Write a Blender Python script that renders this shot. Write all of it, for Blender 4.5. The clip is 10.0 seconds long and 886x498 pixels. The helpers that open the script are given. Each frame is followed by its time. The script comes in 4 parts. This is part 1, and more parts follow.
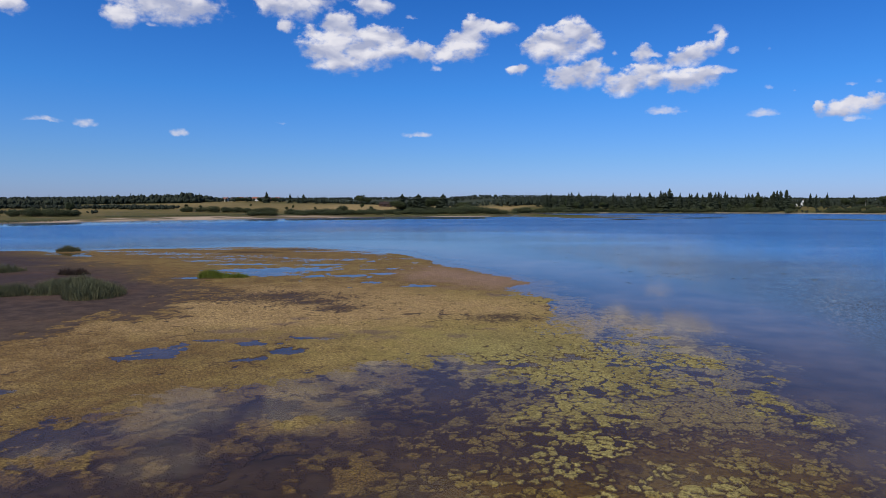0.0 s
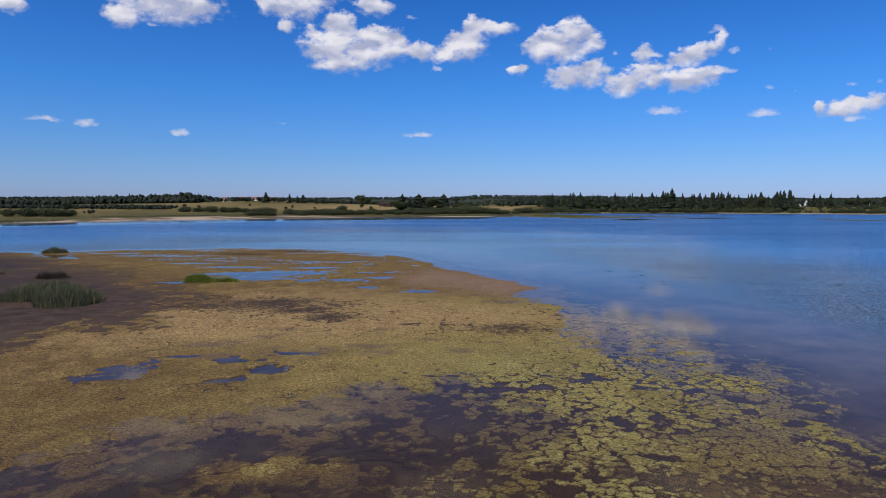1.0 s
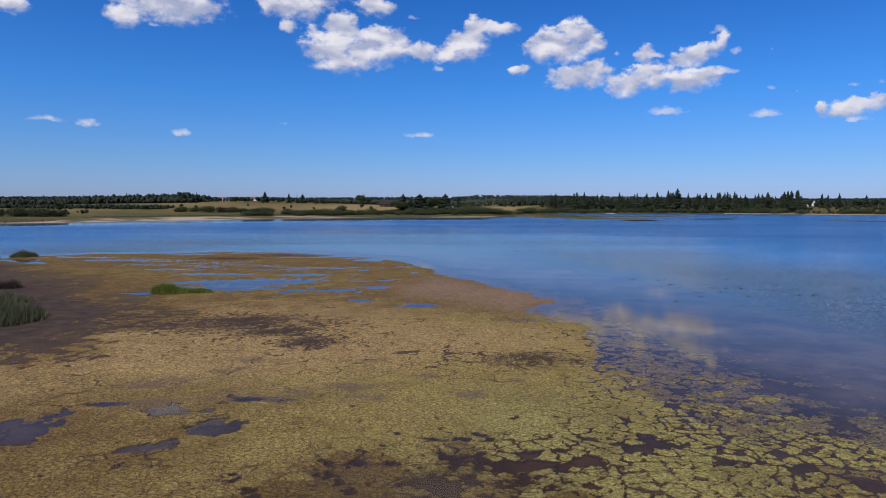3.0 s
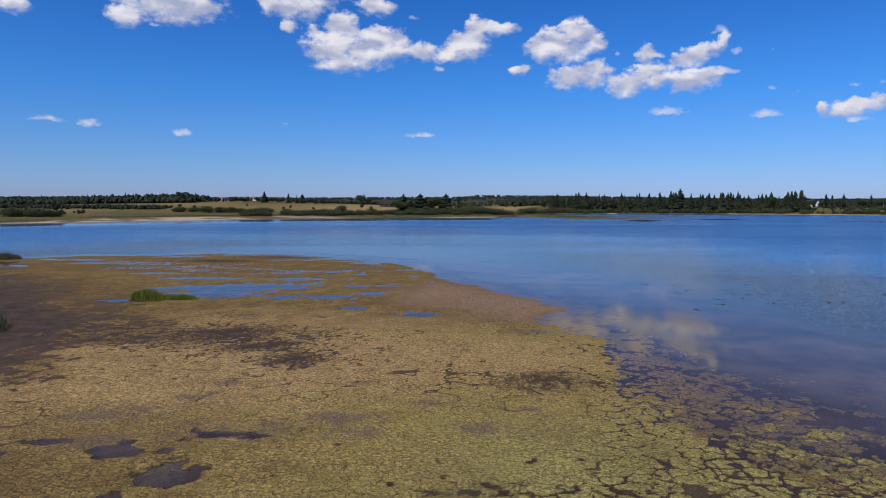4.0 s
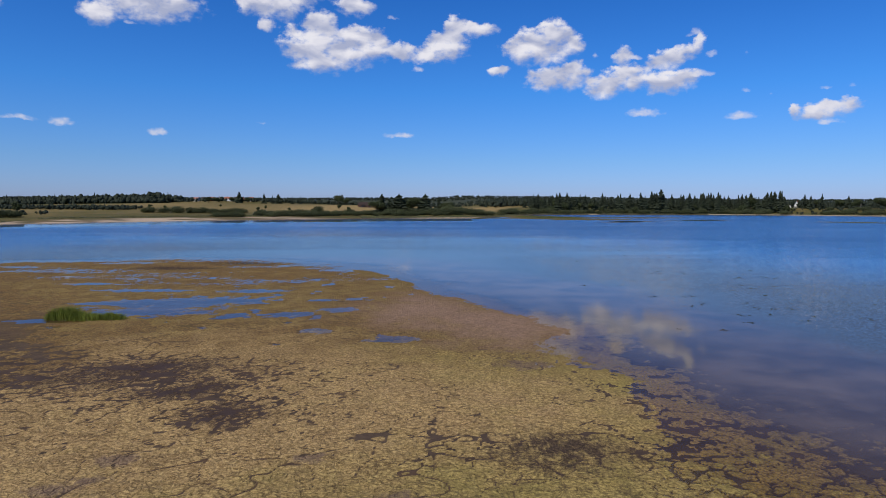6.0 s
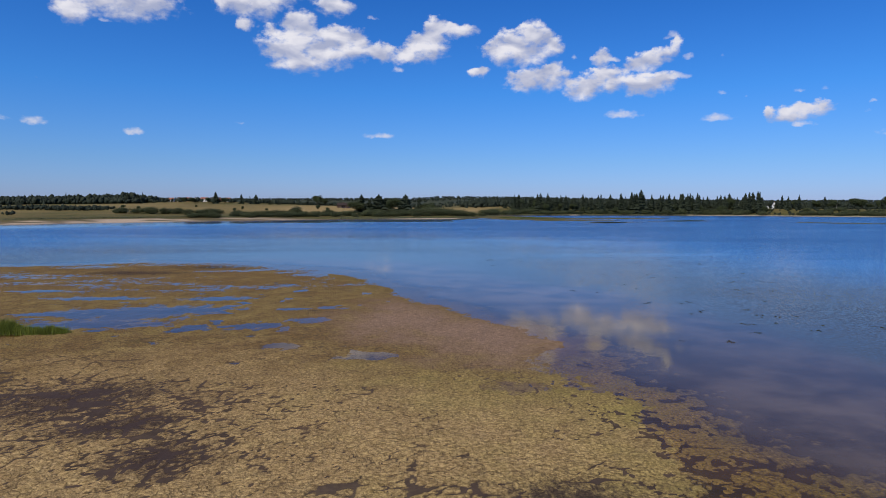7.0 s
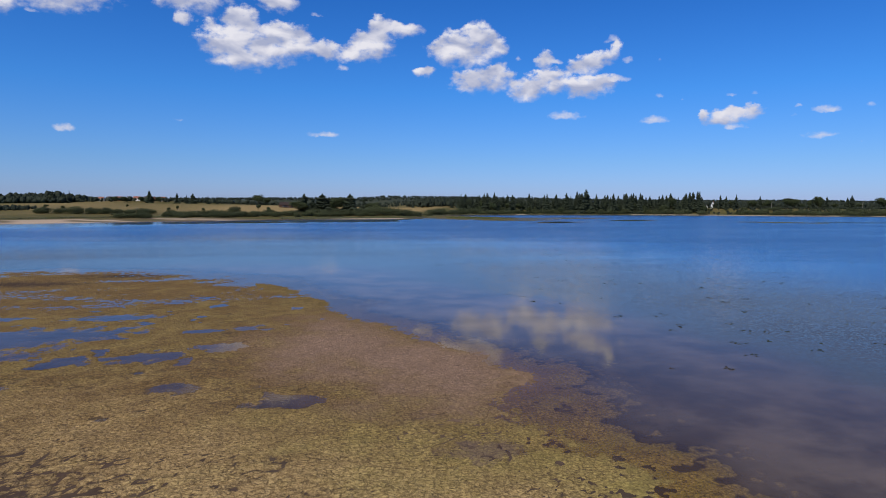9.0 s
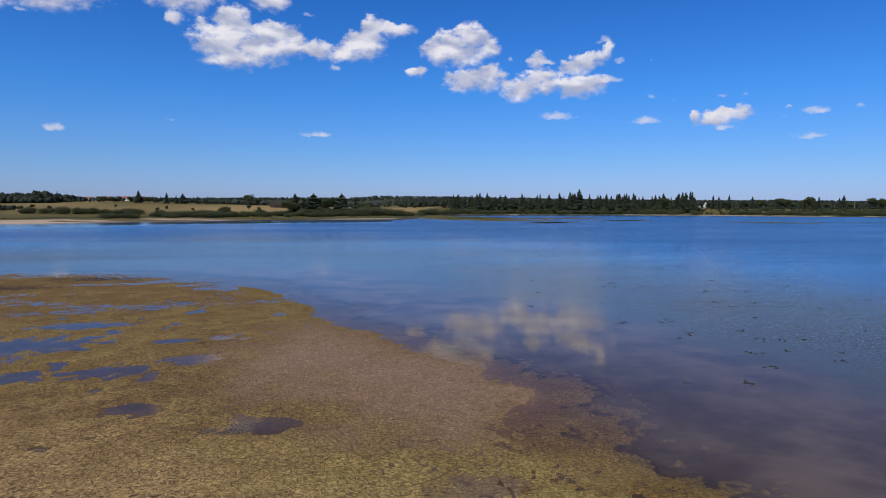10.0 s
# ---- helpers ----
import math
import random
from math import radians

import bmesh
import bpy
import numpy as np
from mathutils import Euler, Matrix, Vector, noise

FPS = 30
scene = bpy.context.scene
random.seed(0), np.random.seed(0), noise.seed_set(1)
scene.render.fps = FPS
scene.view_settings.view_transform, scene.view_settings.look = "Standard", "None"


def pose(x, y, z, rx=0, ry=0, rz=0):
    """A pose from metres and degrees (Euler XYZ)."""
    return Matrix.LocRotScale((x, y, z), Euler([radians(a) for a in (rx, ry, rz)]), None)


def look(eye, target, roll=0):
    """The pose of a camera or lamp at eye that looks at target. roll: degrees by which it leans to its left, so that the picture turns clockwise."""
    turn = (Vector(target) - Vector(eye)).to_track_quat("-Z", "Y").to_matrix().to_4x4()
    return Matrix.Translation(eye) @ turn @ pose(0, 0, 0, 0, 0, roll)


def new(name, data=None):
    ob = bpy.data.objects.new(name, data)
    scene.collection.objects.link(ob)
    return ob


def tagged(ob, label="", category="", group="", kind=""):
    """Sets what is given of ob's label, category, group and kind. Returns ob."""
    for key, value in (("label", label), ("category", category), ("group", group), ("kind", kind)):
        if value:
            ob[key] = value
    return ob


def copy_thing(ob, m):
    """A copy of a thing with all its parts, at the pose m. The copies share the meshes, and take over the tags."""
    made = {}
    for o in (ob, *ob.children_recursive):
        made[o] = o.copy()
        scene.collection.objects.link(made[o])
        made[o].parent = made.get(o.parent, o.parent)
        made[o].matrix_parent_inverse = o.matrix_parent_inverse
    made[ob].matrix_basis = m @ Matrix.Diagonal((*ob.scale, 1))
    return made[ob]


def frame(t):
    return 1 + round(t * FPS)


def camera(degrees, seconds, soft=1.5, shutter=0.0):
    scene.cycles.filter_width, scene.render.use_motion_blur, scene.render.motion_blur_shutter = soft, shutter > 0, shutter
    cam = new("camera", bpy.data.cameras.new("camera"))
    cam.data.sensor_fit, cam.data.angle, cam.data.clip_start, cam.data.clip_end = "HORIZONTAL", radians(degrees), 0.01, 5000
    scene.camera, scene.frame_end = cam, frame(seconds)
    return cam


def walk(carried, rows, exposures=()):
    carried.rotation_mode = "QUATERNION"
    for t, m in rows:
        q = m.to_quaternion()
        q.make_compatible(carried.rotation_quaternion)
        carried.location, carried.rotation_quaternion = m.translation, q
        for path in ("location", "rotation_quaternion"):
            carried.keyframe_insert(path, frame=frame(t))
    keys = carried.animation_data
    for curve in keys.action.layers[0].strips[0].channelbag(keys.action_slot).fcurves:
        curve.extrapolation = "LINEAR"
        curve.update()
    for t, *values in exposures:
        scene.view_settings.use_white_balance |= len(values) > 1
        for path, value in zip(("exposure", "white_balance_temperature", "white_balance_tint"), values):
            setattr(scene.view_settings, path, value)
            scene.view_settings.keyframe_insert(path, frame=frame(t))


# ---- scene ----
cam = camera(69.6, 10.0, 0.95)
METRES, EYE, TILT, LEAN, TURN = 70.75, 15.0, 0.0, 0.0, 0.0
ROWS = [
    (0.0, 0.0, 0.0, 0.0, 0.01, -4.24, -0.09),
    (0.5, -0.0011, 0.0509, -0.0001, 0.03, -4.24, -0.11),
    (1.0, -0.0022, 0.1025, -0.0004, 0.05, -4.24, -0.12),
    (1.5, -0.0032, 0.1543, -0.0007, 0.08, -4.24, -0.14),
    (2.0, -0.0043, 0.2064, -0.0007, 0.11, -4.23, -0.15),
    (2.5, -0.0054, 0.2587, -0.0008, 0.13, -4.23, -0.16),
    (4.0, -0.0085, 0.4166, -0.0015, 0.22, -4.22, -0.19),
    (4.5, -0.0096, 0.4693, -0.0015, 0.2, -4.21, -0.2),
    (5.0, -0.0104, 0.5219, -0.0015, -0.09, -4.2, -0.21),
    (5.5, -0.0106, 0.5748, -0.0013, -0.85, -4.2, -0.22),
    (7.0, -0.0079, 0.7329, -0.0027, -3.4, -4.11, -0.25),
    (7.5, -0.005, 0.778, -0.0023, -4.63, -4.16, -0.26),
    (8.5, 0.0039, 0.8749, -0.0019, -7.35, -4.14, -0.28),
    (9.0, 0.0099, 0.9225, -0.0019, -8.22, -4.13, -0.28),
    (9.5, 0.0154, 0.9636, -0.002, -8.61, -4.12, -0.29),
    (10.0, 0.0214, 0.998, -0.004, -8.89, -4.11, -0.29),
]
walk(cam, [(t, pose(0, 0, EYE, TILT, LEAN, TURN) @ pose(METRES * x, METRES * y, METRES * z, 90 + pitch, roll, yaw)) for t, x, y, z, yaw, pitch, roll in ROWS])

# ---- light ----
SUN_EL, SUN_AZ = 50.0, -140.0  # degrees; azimuth from +y towards +x
scene.view_settings.exposure = 0.0


def sun_way():
    e, a = radians(SUN_EL), radians(SUN_AZ)
    return Vector((math.sin(a) * math.cos(e), math.cos(a) * math.cos(e), math.sin(e)))


sun_data = bpy.data.lights.new("sun", "SUN")
sun_data.energy, sun_data.angle, sun_data.color = 4.0, radians(0.55), (1.0, 0.955, 0.89)
new("sun", sun_data).matrix_world = look(sun_way() * 100, (0, 0, 0))


def node(tree, kind, ins=(), operation="", clamp=False, smooth="", attribute=""):
    """A node with its inputs set or linked, by position or by name."""
    n = tree.nodes.new(kind)
    if operation:
        n.operation = operation
    if clamp:
        n.use_clamp = True
    if smooth:
        n.interpolation_type = smooth
    if attribute:
        n.attribute_name = attribute
    for key, v in (ins.items() if isinstance(ins, dict) else enumerate(ins)):
        if v is None:
            continue
        if isinstance(v, bpy.types.NodeSocket):
            tree.links.new(v, n.inputs[key])
        else:
            sock = n.inputs[key]
            sock.default_value = (*v, 1) if sock.type == "RGBA" and len(v) == 3 else v
    return n


def mth(tree, op, a, b=None, c=None, clamp=False):
    return node(tree, "ShaderNodeMath", (a, b, c), operation=op, clamp=clamp).outputs[0]


def vec(tree, op, a, b=None):
    n = node(tree, "ShaderNodeVectorMath", (a, b), operation=op)
    return n.outputs["Value"] if op in ("DOT_PRODUCT", "LENGTH") else n.outputs[0]


def mix(tree, fac, a, b, blend="MIX"):
    n = tree.nodes.new("ShaderNodeMix")
    n.data_type, n.blend_type = "RGBA", blend
    for i, v in ((0, fac), (6, a), (7, b)):
        if isinstance(v, bpy.types.NodeSocket):
            tree.links.new(v, n.inputs[i])
        else:
            n.inputs[i].default_value = v if i == 0 or len(v) == 4 else (*v, 1)
    return n.outputs[2]


def ramp(tree, fac, stops, smooth=False):
    n = tree.nodes.new("ShaderNodeValToRGB")
    n.color_ramp.interpolation = "EASE" if smooth else "LINEAR"
    while len(n.color_ramp.elements) < len(stops):
        n.color_ramp.elements.new(0.5)
    for el, (p, c) in zip(n.color_ramp.elements, stops):
        el.position, el.color = p, (*c, 1) if isinstance(c, tuple) else (c, c, c, 1)
    tree.links.new(fac, n.inputs[0])
    return n.outputs[0]


def span(tree, v, lo, hi, a=0.0, b=1.0, smooth=True):
    return node(tree, "ShaderNodeMapRange", (v, lo, hi, a, b), smooth="SMOOTHSTEP" if smooth else "LINEAR").outputs[0]


def noise_tex(tree, vector, scale, detail=4.0, rough=0.55, distort=0.0):
    return node(tree, "ShaderNodeTexNoise", {"Vector": vector, "Scale": scale, "Detail": detail, "Roughness": rough, "Distortion": distort})


# Cumulus clouds: puffs as (azimuth, elevation, half width, half height), degrees
CLOUDS = [
    [(-23.1, 15.6, 4.6, 1.66), (-26.2, 14.3, 1.5, 1.07), (-21.5, 15.3, 3.2, 1.17), (-24.1, 13.8, 0.7, 0.33), (-23.1, 17.4, 5.4, 1.61), (-33.9, 14.1, 1.4, 0.76), (-32.5, 18.8, 3.2, 0.8)],
    [(-12.9, 16.3, 3.3, 1.39), (-15.4, 16.3, 0.7, 1.07), (-13.6, 14.7, 0.9, 0.61), (-12.6, 14.5, 0.4, 0.35), (-6.2, 16.5, 1.9, 0.88), (-11.9, 18.2, 5.7, 1.70)],
    [(-9.0, 14.6, 1.7, 1.61), (-9.6, 13.1, 3.1, 1.92), (-7.2, 12.6, 3.7, 1.38), (-9.1, 11.8, 2.7, 0.92), (-5.8, 13.8, 2.6, 1.28), (-4.1, 13.2, 1.8, 0.92)],
    [(-2.1, 12.9, 1.3, 0.83), (0.3, 12.7, 2.9, 0.79), (1.9, 13.5, 2.2, 1.19), (2.6, 14.8, 1.2, 1.27), (4.6, 14.8, 1.9, 0.64), (-0.6, 11.5, 0.6, 0.42)],
    [(6.4, 11.3, 1.1, 0.52), (10.1, 13.2, 3.1, 1.63), (11.3, 14.2, 1.8, 1.34), (8.4, 13.2, 1.6, 1.28), (13.0, 13.4, 1.1, 0.90), (14.8, 12.4, 0.5, 0.36)],
    [(11.6, 10.6, 3.0, 1.12), (13.0, 11.3, 1.4, 0.83), (15.4, 9.9, 1.9, 1.20), (17.7, 10.4, 2.4, 1.18), (20.4, 10.0, 2.0, 1.08), (21.7, 10.0, 1.6, 0.98), (23.2, 10.4, 1.1, 0.39)],
    [(17.1, 12.3, 0.8, 0.98), (17.9, 12.0, 0.9, 0.31), (20.9, 11.8, 2.0, 0.88), (22.1, 12.4, 1.4, 0.61), (23.1, 12.9, 0.6, 0.85), (24.1, 11.9, 0.6, 0.43), (22.6, 13.7, 0.7, 0.42)],
    [(-24.6, 20.7, 4.5, 1.51), (0.7, 24.6, 5.8, 1.56), (21.7, 22.7, 6.3, 1.69)],
    [(32.0, 7.0, 2.0, 0.75), (33.1, 7.3, 1.6, 0.65), (30.2, 7.2, 0.5, 0.59), (32.6, 6.2, 0.9, 0.33), (33.9, 8.8, 0.5, 0.40), (32.1, 8.8, 0.6, 0.33)],
]
WISPS = [
    [(19.0, 7.5, 1.6, 0.46), (26.5, 6.9, 1.7, 0.48), (-2.3, 5.9, 1.5, 0.35), (-22.2, 5.6, 0.9, 0.46), (-29.0, 6.0, 1.0, 0.52), (-31.9, 6.1, 1.4, 0.33)],
    [(-28.8, 9.2, 0.3, 0.21), (-14.0, 6.7, 0.6, 0.23), (-2.9, 15.6, 0.6, 0.36), (26.6, 11.8, 0.3, 0.33), (26.5, 8.9, 0.5, 0.31), (28.4, 8.6, 0.3, 0.17)],
    [(38.9, 7.2, 1.0, 0.38), (36.7, 6.9, 0.4, 0.30), (36.9, 7.6, 0.4, 0.21), (41.7, 7.3, 0.4, 0.33), (38.7, 5.3, 1.4, 0.35), (41.3, 4.7, 0.3, 0.17)],
]


def cloud_field(tree, p, clouds, join, flat=1.0):
    """How deep the direction p lies in the nearest puff, 1 at its middle and 0 at its rim, and how far up its sunny side."""
    low, weight, turned = None, None, None
    for cloud in clouds:
        for a, e, w, h in cloud:
            d = vec(tree, "MULTIPLY", vec(tree, "SUBTRACT", p, (a, e, 0)), (1 / w, 1 / h, 0))
            if flat > 1.0:
                d = vec(tree, "MAXIMUM", d, vec(tree, "MULTIPLY", d, (-1.0, -flat, 0)))
            side = vec(tree, "DOT_PRODUCT", d, (-0.3, 0.8, 0))
            d = vec(tree, "DOT_PRODUCT", d, d)
            if flat > 1.0 and w < 1.0:
                d = mth(tree, "ADD", d, 1.0 - w)
            low = d if low is None else node(tree, "ShaderNodeMath", (low, d, join), operation="SMOOTH_MIN").outputs[0]
            k = mth(tree, "POWER", 0.04, d)
            weight = k if weight is None else mth(tree, "ADD", weight, k)
            turned = mth(tree, "MULTIPLY", side, k) if turned is None else mth(tree, "MULTIPLY_ADD", side, k, turned)
    return mth(tree, "SUBTRACT", 1.0, low), mth(tree, "DIVIDE", turned, mth(tree, "MAXIMUM", weight, 0.0001))


def cloud_rag(tree, p):
    return noise_tex(tree, vec(tree, "MULTIPLY", p, (0.85, 1.3, 1.0)), 1.05, 7.0, 0.56).outputs[0]


world = bpy.data.worlds.new("sky")
scene.world = world
world.use_nodes = True
wt = world.node_tree
wt.nodes.clear()
way = vec(wt, "NORMALIZE", node(wt, "ShaderNodeTexCoord").outputs["Generated"])
xyz = node(wt, "ShaderNodeSeparateXYZ", (way,)).outputs
azim = mth(wt, "DEGREES", mth(wt, "ARCTAN2", xyz[0], xyz[1]))
elev = mth(wt, "DEGREES", mth(wt, "ARCSINE", xyz[2]))
spot = node(wt, "ShaderNodeCombineXYZ", (azim, elev, 0.0)).outputs[0]
sky = node(wt, "ShaderNodeTexSky")
sky.sky_type, sky.sun_disc, sky.sun_elevation, sky.sun_rotation = "NISHITA", False, radians(SUN_EL), radians(SUN_AZ)
sky.altitude, sky.air_density, sky.dust_density, sky.ozone_density = 100.0, 1.0, 0.3, 3.0
up = mth(wt, "DIVIDE", elev, 90.0, clamp=True)
tint = ramp(wt, up, [(0.0, (0.47, 0.62, 1.25)), (0.04, (0.38, 0.63, 1.15)), (0.106, (0.225, 0.64, 1.25)), (0.2, (0.14, 0.54, 1.18)), (0.36, (0.1, 0.36, 0.75)), (1.0, (0.2, 0.4, 0.7))])
blue = mix(wt, 1.0, sky.outputs[0], tint, "MULTIPLY")
HEAPS = [[q for q in c if q[3] > 0.45] for c in CLOUDS]
TUFTS = [[q for q in c if q[3] <= 0.45] for c in CLOUDS] + WISPS
warp = noise_tex(wt, spot, 0.6, 5.0, 0.6).outputs["Color"]
warp = vec(wt, "SUBTRACT", warp, (0.5, 0.5, 0.5))
body, sunny = cloud_field(wt, vec(wt, "ADD", spot, vec(wt, "MULTIPLY", warp, (1.7, 1.2, 0))), HEAPS, 0.4)
wisp, _ = cloud_field(wt, vec(wt, "ADD", spot, vec(wt, "MULTIPLY", warp, (1.5, 0.9, 0))), TUFTS, 0.1, 1.9)
rag, rag_sun = cloud_rag(wt, spot), cloud_rag(wt, vec(wt, "ADD", spot, (-0.12, 0.3, 0)))
frill = mth(wt, "MULTIPLY", mth(wt, "SUBTRACT", rag, 0.5), 2.5)
heap = [noise_tex(wt, vec(wt, "MULTIPLY", vec(wt, "ADD", spot, (dx, dy, 0)), (0.7, 1.25, 1.0)), 0.5, 3.0, 0.42, 0.5).outputs[0] for dx, dy in ((0, 0), (-0.3, 0.62))]
lit = mth(wt, "ADD", mth(wt, "MULTIPLY", sunny, 0.52), mth(wt, "MULTIPLY", mth(wt, "SUBTRACT", heap[0], heap[1]), 2.9))
lit = mth(wt, "ADD", lit, mth(wt, "MULTIPLY", mth(wt, "SUBTRACT", rag, rag_sun), 0.35))
lit = mth(wt, "ADD", lit, 0.42, clamp=True)
# the shaded undersides thin out softly, the sunny crowns end in a crisp rim
rim = node(wt, "ShaderNodeMapRange", (mth(wt, "ADD", body, frill), -0.15, span(wt, sunny, -0.7, 0.6, 1.35, 0.6, False), 0.0, 0.98), smooth="SMOOTHSTEP").outputs[0]
tuft = mth(wt, "MULTIPLY", span(wt, mth(wt, "ADD", wisp, mth(wt, "MULTIPLY", frill, 1.15)), -0.1, 1.5), 0.85)
cover = mth(wt, "MAXIMUM", rim, tuft)
lit = node(wt, "ShaderNodeMix", {0: span(wt, mth(wt, "SUBTRACT", wisp, body), -0.5, 0.5), 2: lit, 3: 0.7}).outputs[0]
cloud_col = ramp(wt, lit, [(0.0, (0.39, 0.43, 0.6)), (0.4, (0.54, 0.56, 0.69)), (0.75, (0.71, 0.71, 0.8)), (1.0, (0.81, 0.8, 0.86))])
cloud_col = vec(wt, "MULTIPLY", cloud_col, (10.0, 10.0, 10.0))
seen_sky = mix(wt, cover, blue, cloud_col)
back = node(wt, "ShaderNodeBackground", (seen_sky, 0.10))
wt.links.new(back.outputs[0], node(wt, "ShaderNodeOutputWorld").inputs[0])

# ---- materials ----


def material(name):
    m = bpy.data.materials.new(name)
    m.use_nodes = True
    m.node_tree.nodes.clear()
    return m, m.node_tree


def finish(tree, colour, rough=0.8, bump=None, strength=0.5, dist=0.02, spec=0.3, extra=None):
    ins = {"Base Color": colour, "Roughness": rough, "Specular IOR Level": spec}
    if bump is not None:
        ins["Normal"] = node(tree, "ShaderNodeBump", {"Strength": strength, "Distance": dist, "Height": bump}).outputs[0]
    b = node(tree, "ShaderNodeBsdfPrincipled", ins)
    tree.links.new(b.outputs[0], node(tree, "ShaderNodeOutputMaterial").inputs[0])
    return b


def place(tree):
    return node(tree, "ShaderNodeNewGeometry").outputs["Position"]


def attr(tree, name):
    return node(tree, "ShaderNodeAttribute", attribute=name).outputs["Fac"]


def ground_material():
    m, t = material("lake_ground")
    p = place(t)
    big, mid, fine = (noise_tex(t, p, s, 6.0, 0.62).outputs[0] for s in (0.05, 0.45, 3.5))
    mud = mix(t, span(t, mid, 0.3, 0.7), (0.038, 0.027, 0.024), (0.082, 0.056, 0.045))
    mud = mix(t, mth(t, "MULTIPLY", span(t, big, 0.45, 0.65), 0.5), mud, (0.1, 0.056, 0.036))
    crust = mix(t, span(t, fine, 0.35, 0.65), (0.16, 0.1, 0.045), (0.36, 0.25, 0.11))
    film = mix(t, span(t, fine, 0.35, 0.65), (0.11, 0.07, 0.018), (0.24, 0.165, 0.045))
    pink = mix(t, span(t, mid, 0.3, 0.7), (0.23, 0.142, 0.09), (0.35, 0.222, 0.145))
    pink = mix(t, mth(t, "MULTIPLY", span(t, fine, 0.45, 0.3), 0.5), pink, (0.12, 0.075, 0.035))
    sand = mix(t, span(t, fine, 0.3, 0.7), (0.3, 0.22, 0.15), (0.5, 0.385, 0.28))
    grass = mix(t, span(t, mid, 0.35, 0.65), (0.048, 0.05, 0.016), (0.105, 0.096, 0.032))
    grass = mix(t, mth(t, "MULTIPLY", span(t, big, 0.4, 0.62), 0.6), grass, (0.15, 0.105, 0.045))
    straw = mix(t, span(t, mid, 0.3, 0.7), (0.19, 0.132, 0.052), (0.31, 0.222, 0.096))
    col = mud
    damp = attr(t, "damp")
    col = mix(t, mth(t, "MULTIPLY", damp, 0.75), col, (0.042, 0.026, 0.021))
    for name, c in (("film", film), ("crust", crust), ("pink", pink), ("sand", sand), ("grass", grass), ("straw", straw), ("wooded", mix(t, span(t, big, 0.4, 0.6), (0.026, 0.034, 0.022), (0.06, 0.062, 0.034)))):
        col = mix(t, attr(t, name), col, c)
    finish(t, col, span(t, damp, 0.0, 1.0, 0.85, 0.7), mth(t, "ADD", fine, mth(t, "MULTIPLY", mid, 2.0)), 0.6, 0.05, span(t, damp, 0.0, 1.0, 0.05, 0.08))
    return m


def water_material():
    m, t = material("lake_water")
    p = place(t)
    band = noise_tex(t, vec(t, "MULTIPLY", p, (0.35, 1.7, 1.0)), 0.011, 6.0, 0.62).outputs[0]
    wind = mth(t, "MULTIPLY", attr(t, "ripple"), span(t, band, 0.32, 0.66, 0.38, 1.0))
    # wave slopes, longer across the wind than along it
    wave = noise_tex(t, vec(t, "MULTIPLY", p, (0.8, 1.5, 1.0)), 3.6, 4.0, 0.65).outputs["Color"]
    slope = vec(t, "MULTIPLY", vec(t, "SUBTRACT", wave, (0.5, 0.5, 0.5)), (1.0, 1.0, 0.0))
    slope = node(t, "ShaderNodeVectorMath", {0: slope, "Scale": mth(t, "ADD", mth(t, "MULTIPLY", wind, 2.8), 0.024)}, operation="SCALE").outputs[0]
    # wind waves are steeper on the side that faces the flat
    lee = node(t, "ShaderNodeCombineXYZ", (0.0, mth(t, "MULTIPLY", mth(t, "MULTIPLY_ADD", attr(t, "far_out"), 0.05, 0.2), mth(t, "MULTIPLY", wind, -1.0)), 1.0)).outputs[0]
    normal = vec(t, "NORMALIZE", vec(t, "ADD", slope, lee))
    gloss = node(t, "ShaderNodeBsdfGlossy", {"Color": (1, 1, 1, 1), "Roughness": mth(t, "MULTIPLY", span(t, wind, 0.0, 1.0, 0.04, 0.25), mth(t, "SUBTRACT", 1.0, mth(t, "MULTIPLY", attr(t, "far_out"), span(t, wind, 0.02, 0.12, 0.65, 0.0)))), "Normal": normal}).outputs[0]
    clear = node(t, "ShaderNodeBsdfTransparent", {"Color": (0.85, 0.79, 0.6, 1)}).outputs[0]
    cloudy = noise_tex(t, p, 0.13, 6.0, 0.68).outputs[0]
    shallow = mix(t, span(t, cloudy, 0.35, 0.65), (0.1, 0.076, 0.064), (0.196, 0.148, 0.116))
    # far out, the blue of the reflected sky is put into the murk colour
    murk_sky_col = mix(t, attr(t, "murk_deep"), shallow, mix(t, attr(t, "far_out"), (0.098, 0.098, 0.078), (0.036, 0.105, 0.255)))
    murk = node(t, "ShaderNodeBsdfDiffuse", {"Color": murk_sky_col}).outputs[0]
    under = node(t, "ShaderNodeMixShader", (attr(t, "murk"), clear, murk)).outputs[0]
    fres = node(t, "ShaderNodeFresnel", {"IOR": span(t, attr(t, "far_out"), 0.0, 0.7, 1.165, 1.25), "Normal": normal}).outputs[0]
    fres = mth(t, "MULTIPLY", fres, mth(t, "SUBTRACT", 1.0, mth(t, "MULTIPLY", wind, 0.4)))
    top = node(t, "ShaderNodeMixShader", (fres, under, gloss)).outputs[0]
    t.links.new(top, node(t, "ShaderNodeOutputMaterial").inputs[0])
    return m


